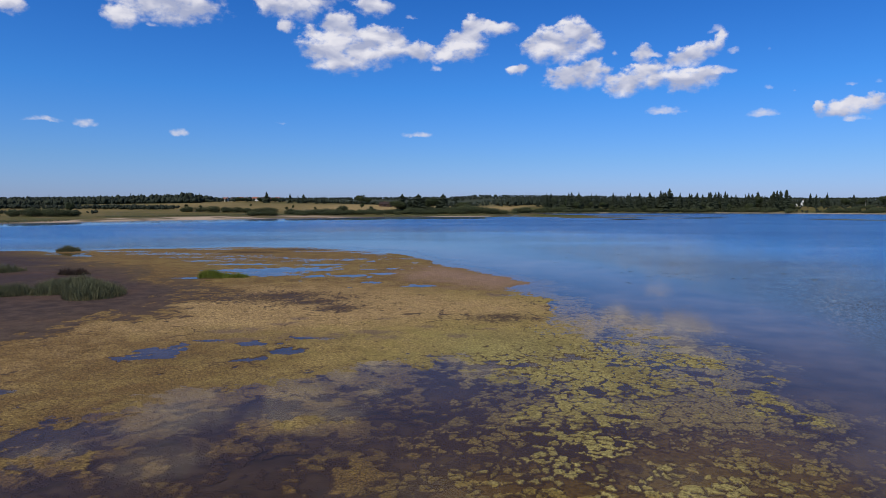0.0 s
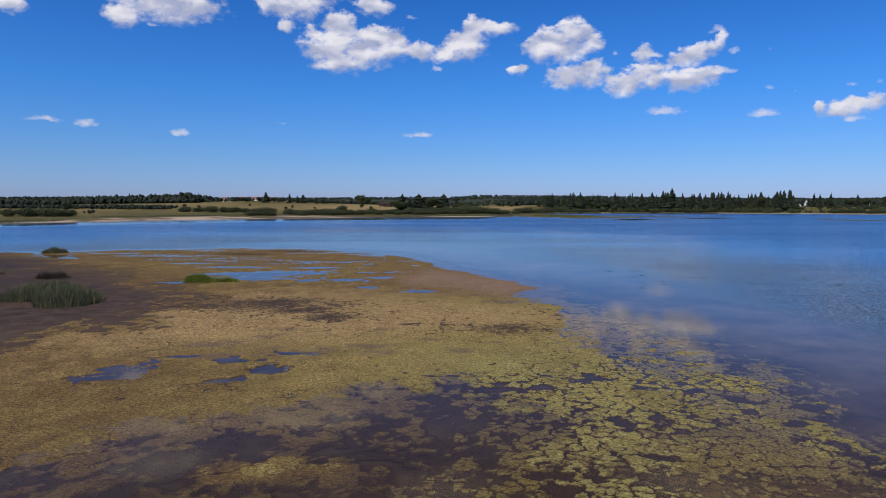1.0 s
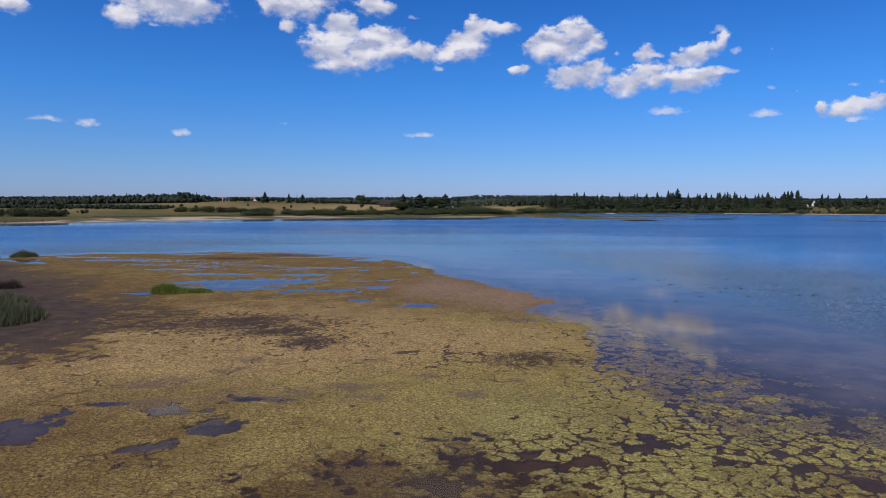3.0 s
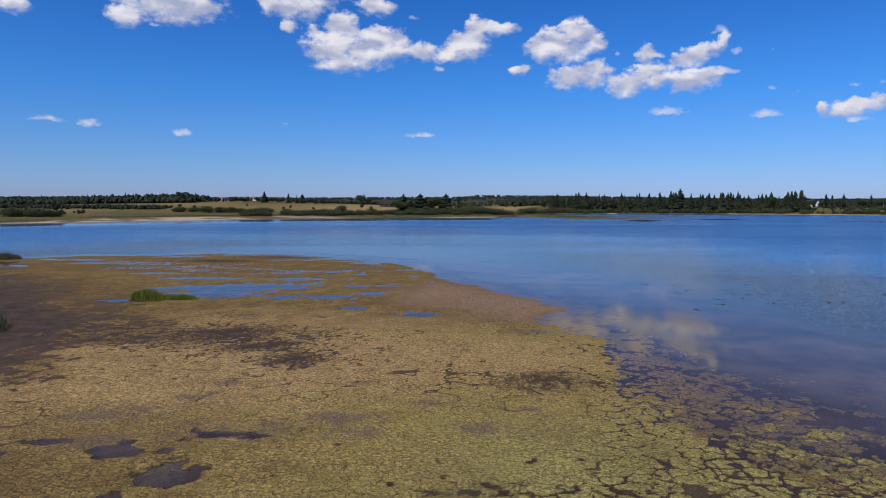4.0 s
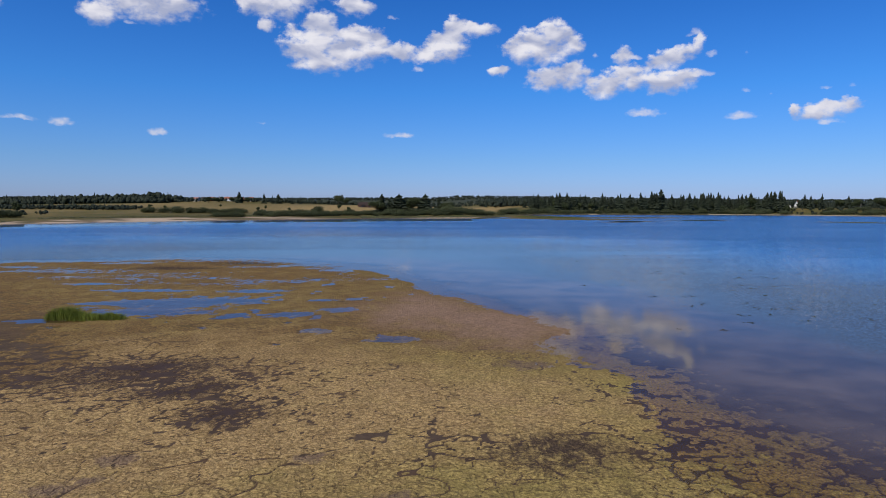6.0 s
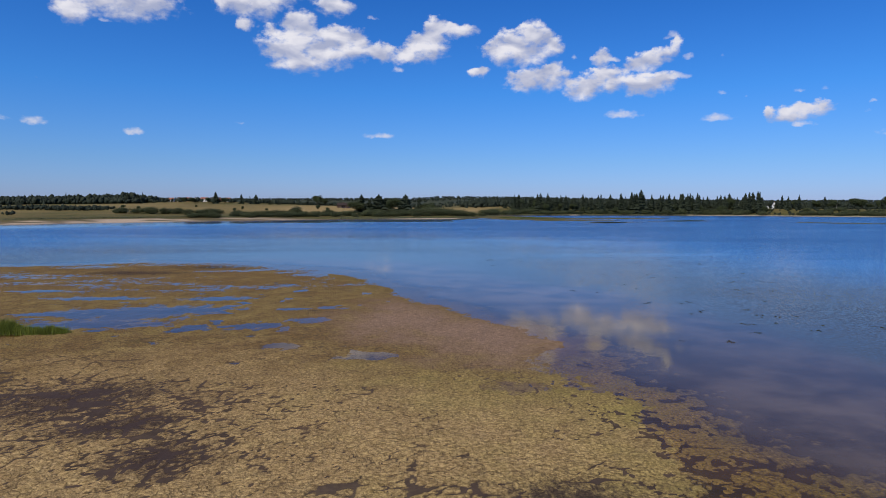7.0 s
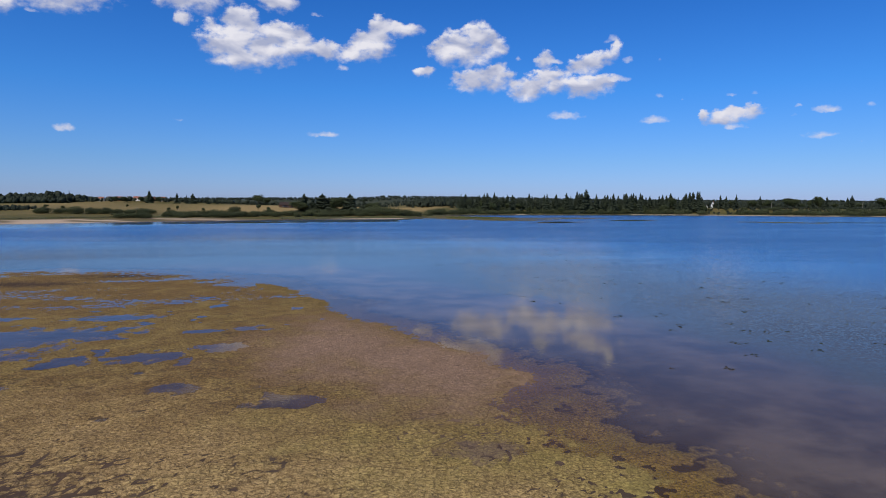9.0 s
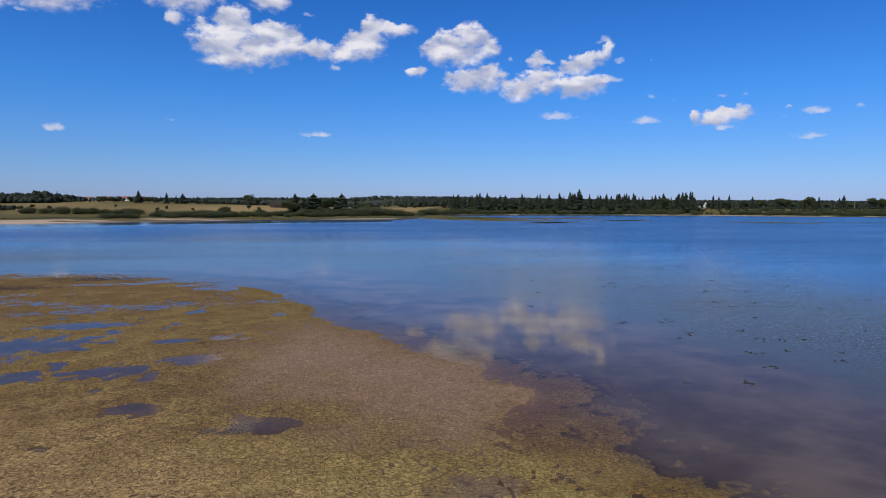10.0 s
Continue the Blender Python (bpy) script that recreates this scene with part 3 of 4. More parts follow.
wx = steps((-6000, -1000, 500), (-1000, -130, 25), (-130, 80, 1.5), (80, 800, 25), (800, 6000, 500))
wy = steps((-400, 10, 40), (10, 227, 1.5), (227, 300, 6), (300, 920, 15))
WX, WY = np.meshgrid(wx, wy)
W = survey(WX, WY)
depth = np.maximum(-W["h"], 0) * (1 - 0.85 * rise(W["cover"], 0.25, 0.65))
ripple = (1 - W["flat"]) * rise(W["reach"], 96, 136) * (0.34 + 0.28 * rise(WX, 50, 180) + 0.5 * rise(WY + 0.3 * WX, 180, 520) * (1 - 0.5 * rise(WX, 50, 180))) * (1 - 0.75 * ridge(WX, WY, 0, 235, 105, 110)) * (1 - 0.96 * np.where(WX < 40, rise(W["s"], -135, -85), rise(W["s"], -65, -35)))
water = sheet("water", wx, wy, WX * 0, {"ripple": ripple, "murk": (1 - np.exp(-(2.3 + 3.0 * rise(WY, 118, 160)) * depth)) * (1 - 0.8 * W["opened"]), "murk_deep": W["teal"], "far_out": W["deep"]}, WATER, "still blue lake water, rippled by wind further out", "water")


# ---- water weed ----
def plates(x, y, size, seed, warp=0.5):
    """Distance to the border between irregular plates, and a random number for each plate."""
    bx = x + warp * size * 2 * (value_noise(x, y, size * 0.6, seed + 30, 2) - 0.5)
    by = y + warp * size * 2 * (value_noise(x, y, size * 0.6, seed + 31, 2) - 0.5)
    cu, cv = np.floor(bx / size), np.floor(by / size)
    f1, f2, own = np.full(x.shape, 9e9), np.full(x.shape, 9e9), np.zeros(x.shape)
    for a in (-1, 0, 1):
        for b in (-1, 0, 1):
            d = np.hypot(bx - (cu + a + lattice(cu + a, cv + b, seed)) * size, by - (cv + b + lattice(cu + a, cv + b, seed + 1)) * size)
            nearer = d < f1
            f2 = np.where(nearer, f1, np.minimum(f2, d))
            own = np.where(nearer, lattice(cu + a, cv + b, seed + 2), own)
            f1 = np.minimum(f1, d)
    return (f2 - f1) * 0.5, own


def weed_mat(step, west, east, south, north):
    """The mat of weed at the surface: clumps and plates parted by cracks that go down to the mud."""
    xs, ys = np.arange(west, east, step), np.arange(south, north, step)
    X, Y = np.meshgrid(xs, ys)
    S = {k: np.zeros(X.shape) for k in ("h", "cover", "crust", "beyond", "pink", "darks", "low", "streak", "fringe", "mires", "opened", "east", "mud")}
    for r in range(0, len(ys), 120):
        part_s = survey(X[r:r + 120], Y[r:r + 120])
        for k in S:
            S[k][r:r + 120] = part_s[k]
    S["cover"] = S["cover"] * rise(Y + 10 * (value_noise(X, Y, 7, 49, 3) - 0.5), 24, 30)
    near_dark = np.zeros(X.shape)
    for k, (cx, cy, rx, ry, turn) in enumerate(DARKS[:4]):
        near_dark = np.maximum(near_dark, np.exp(-((X - cx) / (rx * 1.8)) ** 2 - ((Y - cy) / (ry * 1.8)) ** 2))
    near_dark = near_dark * rise(-X, -4, 2)
    cover = S["cover"]
    sunk = rise(-Y, -84, -64) * (1 - S["crust"])
    loose = 1 - rise(cover, 0.4, 0.9)
    thin = value_noise(X, Y, 2.4, 33, 4)
    grain, tuft = value_noise(X, Y, 0.5, 42, 2), value_noise(X, Y, 0.9, 43, 3)
    ragged = 0.5 + 2.1 * (0.35 * thin + 0.45 * tuft + 0.2 * grain - 0.5)
    there = rise(1.2 * cover - ragged, -0.22, 0.16)
    e_small, own = plates(X, Y, 0.8, 3)
    e_mid, own_mid = plates(X, Y, 1.9, 13)
    e_big, _ = plates(X, Y, 4.4, 23)
    e_cell, own_cell = plates(X * 0.85, Y, 1.15, 53, 0.35)
    # cells stand apart along the water side, and single tufts nearest to the open water
    apart = np.clip(rise(X - 0.12 * (Y - 60), 3, 13) * rise(-Y, -92, -80) + rise(X, -4, 4) * rise(-Y, -66, -58), 0, 1) * (1 - 0.8 * S["crust"])
    tufts = rise(-Y + 5 * (thin - 0.5), -45, -37) * rise(X, -5, 0)
    there = there * (1 - apart * (1 - tufts) * rise(own_cell + 0.9 * (thin - 0.5), 0.94, 1.0)) * (1 - tufts * rise(own, 0.68, 0.76))
    zone = rise(value_noise(X, Y, 10, 40, 2), 0.48, 0.68)
    zone_mid = rise(value_noise(X, Y, 6, 41, 2), 0.45, 0.65)
    jag = 0.4 + 1.3 * value_noise(X, Y, 0.9, 45, 3)
    w_big = (0.012 + 0.05 * zone + 0.07 * near_dark) * jag
    w_mid = (0.012 + 0.04 * zone_mid + 0.06 * near_dark) * jag
    w_cell = (0.013 + 0.056 * rise(value_noise(X, Y, 5.0, 47, 3), 0.35, 0.7)) * jag
    w_small = 0.012 + 0.03 * loose + 0.06 * tufts
    a_big, a_mid = np.clip(0.05 + 0.6 * zone + near_dark, 0, 1), np.clip(0.05 + 0.5 * zone_mid + 0.8 * near_dark, 0, 1)
    a_small, a_cell = np.clip(0.06 + 0.3 * loose + tufts, 0, 0.95), 0.95 * apart * (1 - tufts)
    crack = np.ones(X.shape)
    for e, w, a in ((e_big, w_big, a_big), (e_mid, w_mid, a_mid), (e_small, w_small, a_small), (e_cell, w_cell, a_cell)):
        crack = np.minimum(crack, 1 - (1 - rise(e, w * 0.3, w + 0.3 * step)) * a)
    # cracks that run out from the dark holes
    for cx, cy, n, reach in ((-14.4, 88.8, 9, 14.0), (-13.5, 98.5, 7, 12.0), (-22, 97, 11, 11.0)):
        r = np.hypot(X - cx, Y - cy) + 0.3
        a = np.arctan2(Y - cy, X - cx) + (2.2 * (value_noise(X, Y, 3.2, 70 + n, 3) - 0.5) + 0.5 * (grain - 0.5)) * np.minimum(1.0, 2.5 / r + 0.25)
        e = np.abs(np.sin(a * n / 2)) * r * 2 / n
        w = 0.2 * jag * np.clip(1 - r / reach, 0, 1)
        crack = np.minimum(crack, 1 - (1 - rise(e, w * 0.4, w + 0.3 * step)) * rise(reach - r, 0.0, 3.0) * 0.85)
    crack = np.maximum(crack, 0.9 * rise(S["pink"], 0.2, 0.7))
    k = there * crack
    top = np.maximum(S["h"] + 0.02, -0.012 - 0.06 * loose * own_mid) + 0.03 * (own - 0.5) * (1 - 0.5 * loose) + 0.05 * (grain - 0.5) + 0.02
    drowned = 0.8 * rise(value_noise(X, Y, 9, 48, 3), 0.45, 0.66) * rise(-Y, -56, -44) + 0.8 * rise(X - 0.1 * (70 - Y), 13, 20) * rise(value_noise(X, Y, 6, 51, 3), 0.38, 0.58)
    raised = 0.035 + 0.03 * own_cell + 0.04 * (grain - 0.5) - 0.015 * rise(-Y, -62, -48) - 0.04 * drowned
    top = np.maximum(top * (1 - sunk) + raised * sunk, S["h"] + 0.012)
    outer = S["beyond"]
    top = top * (1 - outer) + outer * np.maximum(S["h"] + 0.01, 0.06 - 0.055 * rise(S["streak"], 0.5, 0.72) + 0.13 * (grain - 0.5) + 0.02 * (own - 0.5))
    # the rim dips under the lake
    top = top - (0.14 * rise(Y, 136, 160) + 0.07 * rise(X, 2, 12)) * (1 - S["fringe"]) - 0.1 * S["opened"] - 0.06 * S["east"] * rise(thin, 0.35, 0.6)
    kz = k + (rise(k, 0.08, 0.5) - k) * sunk
    z = np.maximum(S["h"] - 0.04, top - 0.1) * (1 - kz) + top * kz
    keep = (k > 0.01) & (cover > 0.02)
    nx, ny = len(xs), len(ys)
    quad = keep[:-1, :-1] | keep[1:, :-1] | keep[:-1, 1:] | keep[1:, 1:]
    start = (np.arange(ny - 1)[:, None] * nx + np.arange(nx - 1)[None])[quad]
    faces = np.stack([start, start + 1, start + nx + 1, start + nx], -1)
    used, back = np.unique(faces, return_inverse=True)
    data = bpy.data.meshes.new("water_weed")
    fill(data, np.stack([X, Y, z], -1).reshape(-1, 3)[used], back.reshape(-1, 4))
    data.polygons.foreach_set("use_smooth", np.ones(len(faces), bool))
    brown = np.clip(0.9 * rise(S["mud"], 0.02, 0.4) + S["beyond"] + 0.9 * S["pink"] + 0.8 * rise(Y, 92, 122) + 0.9 * rise(-X + 14 * (thin - 0.5), 6, 24) * rise(-Y, -80, -62) + 0.35 * (own_mid - 0.5) - 0.5 * rise(X, 0, 8) * rise(-Y, -100, -90), 0, 1)
    dry = np.clip(S["crust"] * (1 - 0.5 * rise(S["mud"], 0.05, 0.5)) * 1.15 - 0.1 + 0.55 * (thin - 0.5) + 0.3 * (own_mid - 0.5) * S["crust"], 0, 1)
    for key, v in (("dryness", dry), ("brown", brown), ("bare", 1 - k), ("shade", np.clip(own * 0.5 + own_mid * 0.3 + 0.6 * rise(value_noise(X, Y, 5.5, 44, 4), 0.5, 0.7) * sunk + 1.3 * S["opened"], 0, 2.5)), ("stain", S["darks"]), ("mire", S["mires"]), ("pink", S["pink"]), ("green", rise(X, -8, 6) * rise(-Y, -80, -62) * (1 - S["crust"]))):
        data.attributes.new(key, "FLOAT", "POINT").data.foreach_set("value", v.ravel()[used].astype(np.float32))
    data.materials.append(WEED)
    return tagged(new("water_weed", data), "cracked olive and straw-coloured mat of water weed on the lake", "water weed", kind="stuff")


weed_mat(0.13, -60, 33, 24, 80.1)
weed_mat(0.21, -76, 34, 80, 222)
weed_mat(0.36, -128, -76, 110, 222)


# ---- plants ----
def height_at(x, y):
    return float(survey(np.array([float(x)]), np.array([float(y)]))["h"][0])


def empty(name, m):
    ob = new(name)
    ob.empty_display_size = 0.5
    ob.matrix_basis = m
    return ob


def mesh_part(name, co, faces, mat, parent, label=""):
    data = bpy.data.meshes.new(name)
    data.from_pydata([tuple(c) for c in co], [], [tuple(f) for f in faces])
    data.materials.append(mat)
    ob = new(name, data)
    ob.parent = parent
    if label:
        ob["label"] = label
    return ob


def tube(path, radii, sides=6):
    co, faces = [], []
    for p, r in zip(path, radii):
        for k in range(sides):
            a = 2 * math.pi * k / sides
            co.append((p[0] + r * math.cos(a), p[1] + r * math.sin(a), p[2]))
    for i in range(len(path) - 1):
        for k in range(sides):
            k2 = (k + 1) % sides
            faces.append((i * sides + k, i * sides + k2, (i + 1) * sides + k2, (i + 1) * sides + k))
    faces.append(tuple(range(sides * len(path) - 1, sides * (len(path) - 1) - 1, -1))[::-1])
    return co, faces


def spruce(rng, wide=0.2, gaps=0.2):
    """A spruce one metre tall, to be scaled: whorls of drooping boughs round a tapered trunk."""
    ob = empty("spruce_tree", Matrix())
    co, faces = tube([(0, 0, -0.02), (0.003, 0, 0.4), (0, 0.002, 0.98)], [0.016, 0.01, 0.001])
    mesh_part("trunk", co, faces, BARK, ob)
    co, faces = [], []
    z = 0.05 + 0.05 * rng.random()
    while z < 0.985:
        reach = wide * (1 - z) ** 0.75 * (0.6 + 0.65 * rng.random()) + 0.008
        n = 12 if z < 0.8 else 8
        for k in range(n):
            if rng.random() < gaps:
                continue
            a = 2 * math.pi * (k + rng.random()) / n
            l = reach * (0.55 + 0.6 * rng.random()) * (1 + 0.3 * math.sin(2 * a + 9 * z))
            c, s = math.cos(a), math.sin(a)
            w = 0.22 * l + 0.008
            drop = 0.3 * l + 0.01
            i = len(co)
            co += [(0, 0, z + 0.012), (c * l * 0.55 - s * w, s * l * 0.55 + c * w, z - drop * 0.7), (c * l, s * l, z - drop * 0.75 + 0.006),
                   (c * l * 0.55 + s * w, s * l * 0.55 - c * w, z - drop * 0.7), (c * l * 0.55, s * l * 0.55, z + 0.006), (c * l * 0.6, s * l * 0.6, z - drop - 0.02)]
            faces += [(i, i + 1, i + 4), (i + 4, i + 1, i + 2), (i, i + 4, i + 3), (i + 4, i + 2, i + 3), (i + 1, i + 5, i + 2), (i + 5, i + 3, i + 2)]
        z += 0.019 + 0.01 * rng.random()
    mesh_part("crown", co, faces, SPRUCE, ob)
    return ob


def clumps(rng, lobes, n, size):
    """Small leafy clumps, scattered over the skins of several lobes (x, y, z, rx, rz)."""
    co, faces = [], []
    weights = np.array([l[3] * l[3] for l in lobes])
    pick = rng.choice(len(lobes), n, p=weights / weights.sum())
    for k in pick:
        x, y, z, rx, rz = lobes[k]
        d = rng.normal(size=3)
        d /= np.linalg.norm(d)
        q = (0.55 + 0.5 * rng.random()) if rng.random() < 0.85 else rng.random()
        c = np.array([x, y, z]) + d * q * np.array([rx, rx, rz])
        if c[2] < 0.01:
            c[2] = 0.01 + 0.02 * rng.random()
        s = size * (0.6 + 0.8 * rng.random())
        t1 = np.cross(d, rng.normal(size=3))
        t1 /= np.linalg.norm(t1)
        t2 = np.cross(d, t1)
        i = len(co)
        co += [c + t1 * s, c + t2 * s * 0.8 - d * 0.3 * s, c - t1 * s, c - t2 * s * 0.8 - d * 0.3 * s, c + d * 0.5 * s]
        faces += [(i, i + 1, i + 4), (i + 1, i + 2, i + 4), (i + 2, i + 3, i + 4), (i + 3, i, i + 4)]
    return co, faces


def broad_tree(rng, wide=0.42, name="broadleaf_tree", mat=BROADLEAF, trunk=0.22, n=1500):
    """A broad-leaved tree one metre tall, to be scaled."""
    ob = empty(name, Matrix())
    co, faces = tube([(0, 0, -0.02), (0.01, 0, trunk), (0, 0.01, 0.75)], [0.03, 0.022, 0.006])
    for k in range(5):
        a = k * 1.26 + rng.random()
        c2, f2 = tube([(0, 0, trunk + 0.06 * k), (math.cos(a) * wide * 0.4, math.sin(a) * wide * 0.4, trunk + 0.06 * k + 0.16), (math.cos(a) * wide * 0.6, math.sin(a) * wide * 0.6, trunk + 0.06 * k + 0.26)], [0.014, 0.009, 0.003], 5)
        faces += [tuple(i + len(co) for i in f) for f in f2]
        co += c2
    mesh_part("trunk", co, faces, BARK, ob)
    lobes = [(0, 0, 0.62, wide * 0.7, 0.36)]
    for k in range(7):
        a, q = 2 * math.pi * k / 7 + rng.random(), wide * (0.35 + 0.3 * rng.random())
        lobes.append((math.cos(a) * q, math.sin(a) * q, 0.38 + 0.4 * rng.random(), wide * (0.35 + 0.2 * rng.random()), 0.17 + 0.1 * rng.random()))
    mesh_part("crown", *clumps(rng, lobes, n, 0.034), mat, ob)
    return ob


def bush(rng, n=1300):
    """A rounded willow bush one metre tall, to be scaled."""
    ob = empty("willow_bush", Matrix())
    co, faces = [], []
    for k in range(6):
        a = k * 1.05 + rng.random()
        c2, f2 = tube([(0.05 * math.cos(a), 0.05 * math.sin(a), -0.03), (0.4 * math.cos(a), 0.4 * math.sin(a), 0.6)], [0.03, 0.01], 5)
        faces += [tuple(i + len(co) for i in f) for f in f2]
        co += c2
    mesh_part("stems", co, faces, BARK, ob)
    lobes = [(0, 0, 0.4, 0.75, 0.5)]
    for k in range(6):
        a, q = 2 * math.pi * k / 6 + rng.random(), 0.35 + 0.35 * rng.random()
        lobes.append((math.cos(a) * q, math.sin(a) * q, 0.3 + 0.2 * rng.random(), 0.4 + 0.2 * rng.random(), 0.3 + 0.25 * rng.random()))
    mesh_part("foliage", *clumps(rng, lobes, n, 0.052), WILLOW, ob)
    return ob


def plant(src, x, y, tall, wide, turn, label, category, group, sink=0.1):
    """A copy of a one-metre plant, standing on the ground at x, y."""
    ob = copy_thing(src, pose(x, y, height_at(x, y) - sink, 0, 0, turn))
    ob.scale = (tall * wide, tall * wide, tall)
    return tagged(ob, label, category, group)


def from_view(az, dist, eye_y=0.0):
    """The plan place in a direction, degrees from +y towards +x, at a depth along y."""
    return math.tan(radians(az)) * (dist - eye_y), dist


RS = np.random.default_rng(11)
SPRUCES = [spruce(RS, 0.16, 0.25), spruce(RS, 0.2, 0.28), spruce(RS, 0.22, 0.32), spruce(RS, 0.36, 0.2)]
TREES = [broad_tree(RS, 0.42), broad_tree(RS, 0.5), broad_tree(RS, 0.36)]
BUSHES = [bush(RS), bush(RS), bush(RS)]
SOURCES = SPRUCES + TREES + BUSHES

# spruces on the far shore: (x, height of the tip above the lake)
SHORE_SPRUCES = [(148, 27.6), (154, 27.6), (163, 22.4), (169, 23.9), (180, 28.6), (184, 29.4), (194, 30.2), (197, 24.9), (206, 25.0), (212, 27.3), (219, 26.6), (232, 23.6), (247, 23.7), (255, 24.5), (264, 27.7),
                 (268, 28.5), (281, 28.6), (296, 30.2), (302, 25.6), (311, 32.7), (324, 35.1), (339, 29.0), (355, 27.5), (364, 29.2), (371, 26.9), (383, 30.1), (390, 30.1), (397, 27.8), (404, 31.0), (412, 25.6),
                 (437, 28.9), (443, 27.4), (472, 31.5), (478, 32.4), (483, 32.4), (490, 34.1), (493, 33.3), (525, 28.7), (534, 27.2), (550, 29.7), (587, 27.5), (694, 27.4), (735, 30.2)]
for k, (x, tip) in enumerate(SHORE_SPRUCES):
    y = 915 + 14 * math.sin(k * 2.4)
    x = 1.5 + (x - 1.5) * (y - 70.6) / 844.4
    tall = tip - height_at(x, y)
    plant(SPRUCES[k % 3], x, y, tall, 1.0 if 495 < x < 545 else 1.0 + 0.4 * RS.random(), 360 * RS.random(), "tall dark green spruce on the far lake shore", "spruce tree", "shore spruces")
    # lower spruces and birches round each
    for _ in range(5):
        x2, y2 = x + RS.normal() * 6, 925 + RS.uniform(-18, 30)
        if abs(x2 - 519) < 17:
            continue
        if RS.random() < 0.82:
            plant(SPRUCES[RS.integers(3)], x2, y2, tall * RS.uniform(0.4, 0.85), RS.uniform(1.0, 1.4), 360 * RS.random(), "younger dark spruce among taller shore trees", "spruce tree", "shore spruces")
        else:
            plant(TREES[RS.integers(3)], x2, y2 - 12, RS.uniform(8, 14), RS.uniform(0.9, 1.3), 360 * RS.random(), "leafy green tree under the shore spruces", "tree", "shore trees")
for x, y, tip, src, wide in [(-51, 800, 25.1, SPRUCES[2], 1.3), (-31, 800, 25.3, SPRUCES[3], 1.3), (-24, 806, 21.5, SPRUCES[3], 1.2), (-15, 800, 20.4, TREES[0], 1.0), (0, 798, 25.5, SPRUCES[3], 1.15), (-6, 803, 19.5, SPRUCES[2], 1.2),
                             (16, 802, 22.5, SPRUCES[1], 1.0), (26, 770, 15.5, TREES[1], 1.1), (-42, 804, 19.0, SPRUCES[3], 1.3), (-56, 795, 17.0, TREES[1], 1.2)]:
    plant(src, x, y, tip - height_at(x, y), wide * 1.4, 360 * RS.random(), "broad dark green tree behind the shore bushes", "tree", "trees by the timber house")
for x, tip, src, wide in [(-417, 29.9, SPRUCES[3], 1.35), (-402, 27.7, SPRUCES[3], 1.3), (-287, 31.0, SPRUCES[3], 1.2), (-249, 28.0, SPRUCES[2], 1.2), (-236, 24.9, SPRUCES[1], 1.0), (-227, 27.4, SPRUCES[3], 1.2), (-206, 23.5, SPRUCES[1], 1.0),
                          (-193, 23.6, SPRUCES[2], 1.0), (-134, 26.4, TREES[1], 1.2), (-334, 22.6, TREES[0], 1.2), (-321, 22.0, TREES[1], 1.2), (-298, 22.2, TREES[0], 1.1), (-274, 22.4, TREES[1], 1.1), (-122, 21.5, TREES[1], 1.0)]:
    y = 1040.0
    plant(src, x, y, max(tip - height_at(x, y), 6.0), wide, 360 * RS.random(), "dark tree on the crest of the meadow", "tree", "crest trees")
for x, tip, wide in [(457, 24.4, 1.0), (585, 21.5, 1.2), (643, 25.0, 1.25), (652, 23.5, 1.2), (692, 27.6, 1.0), (799, 26.6, 1.2), (815, 26.0, 1.2), (604, 18.0, 1.3), (665, 17.0, 1.3), (720, 17.0, 1.3), (760, 18.0, 1.2)]:
    y = 930.0
    plant(TREES[RS.integers(3)], x, y, tip - height_at(x, y), wide, 360 * RS.random(), "round leafy tree behind the shore bushes", "tree", "shore trees")

# willow bushes: in the meadow, along the left bank and in a belt on the far bank
for x, y, tall in [(-287, 715, 3.2), (-281, 700, 4.5), (-268, 705, 4.0), (-251, 700, 5.2), (-238, 700, 4.6), (-228, 702, 4.6), (-217, 704, 3.6), (-204, 700, 3.4), (-196, 706, 4.4), (-188, 704, 4.0), (-168, 700, 3.6), (-120, 760, 5.5), (-86, 768, 5.0),
                   (-150, 668, 3.0), (-132, 670, 3.8), (-122, 674, 4.2), (-112, 672, 3.6), (-98, 680, 4.6), (-88, 684, 4.4), (-78, 682, 4.0), (-66, 690, 4.4), (-54, 692, 4.6), (-44, 690, 4.2), (-34, 694, 4.8), (-24, 690, 4.4),
                   (-12, 698, 5.0), (-2, 694, 4.6), (10, 700, 5.4), (18, 696, 5.0), (26, 702, 6.5), (36, 704, 6.0), (46, 706, 5.5), (56, 712, 5.0), (66, 726, 4.6), (-357, 530, 4.2), (-348, 537, 5.0), (-340, 531, 5.4), (-330, 535, 5.2), (-320, 530, 4.8), (-312, 537, 4.0), (-382, 540, 4.0), (-397, 545, 3.4)]:
    plant(BUSHES[RS.integers(3)], x, y, tall * (1.0 if -100 < x < -36 else 1.6), RS.uniform(0.95, 1.3), 360 * RS.random(), "rounded grey-green willow bush in shore grass", "bush", "willow bushes")
for k in range(44):
    x = -176 + k * 4.6 + RS.uniform(-2, 2)
    plant(BUSHES[RS.integers(3)], x, float(shore_line(np.array([x]))[0]) + RS.uniform(38, 62), RS.uniform(3.5, 6.5), RS.uniform(0.9, 1.3), 360 * RS.random(), "rounded grey-green willow bush in shore grass", "bush", "willow bushes")
plant(TREES[2], -374, 640, 11.0, 1.3, 20, "small leafy tree standing alone in the meadow", "tree", "meadow trees")
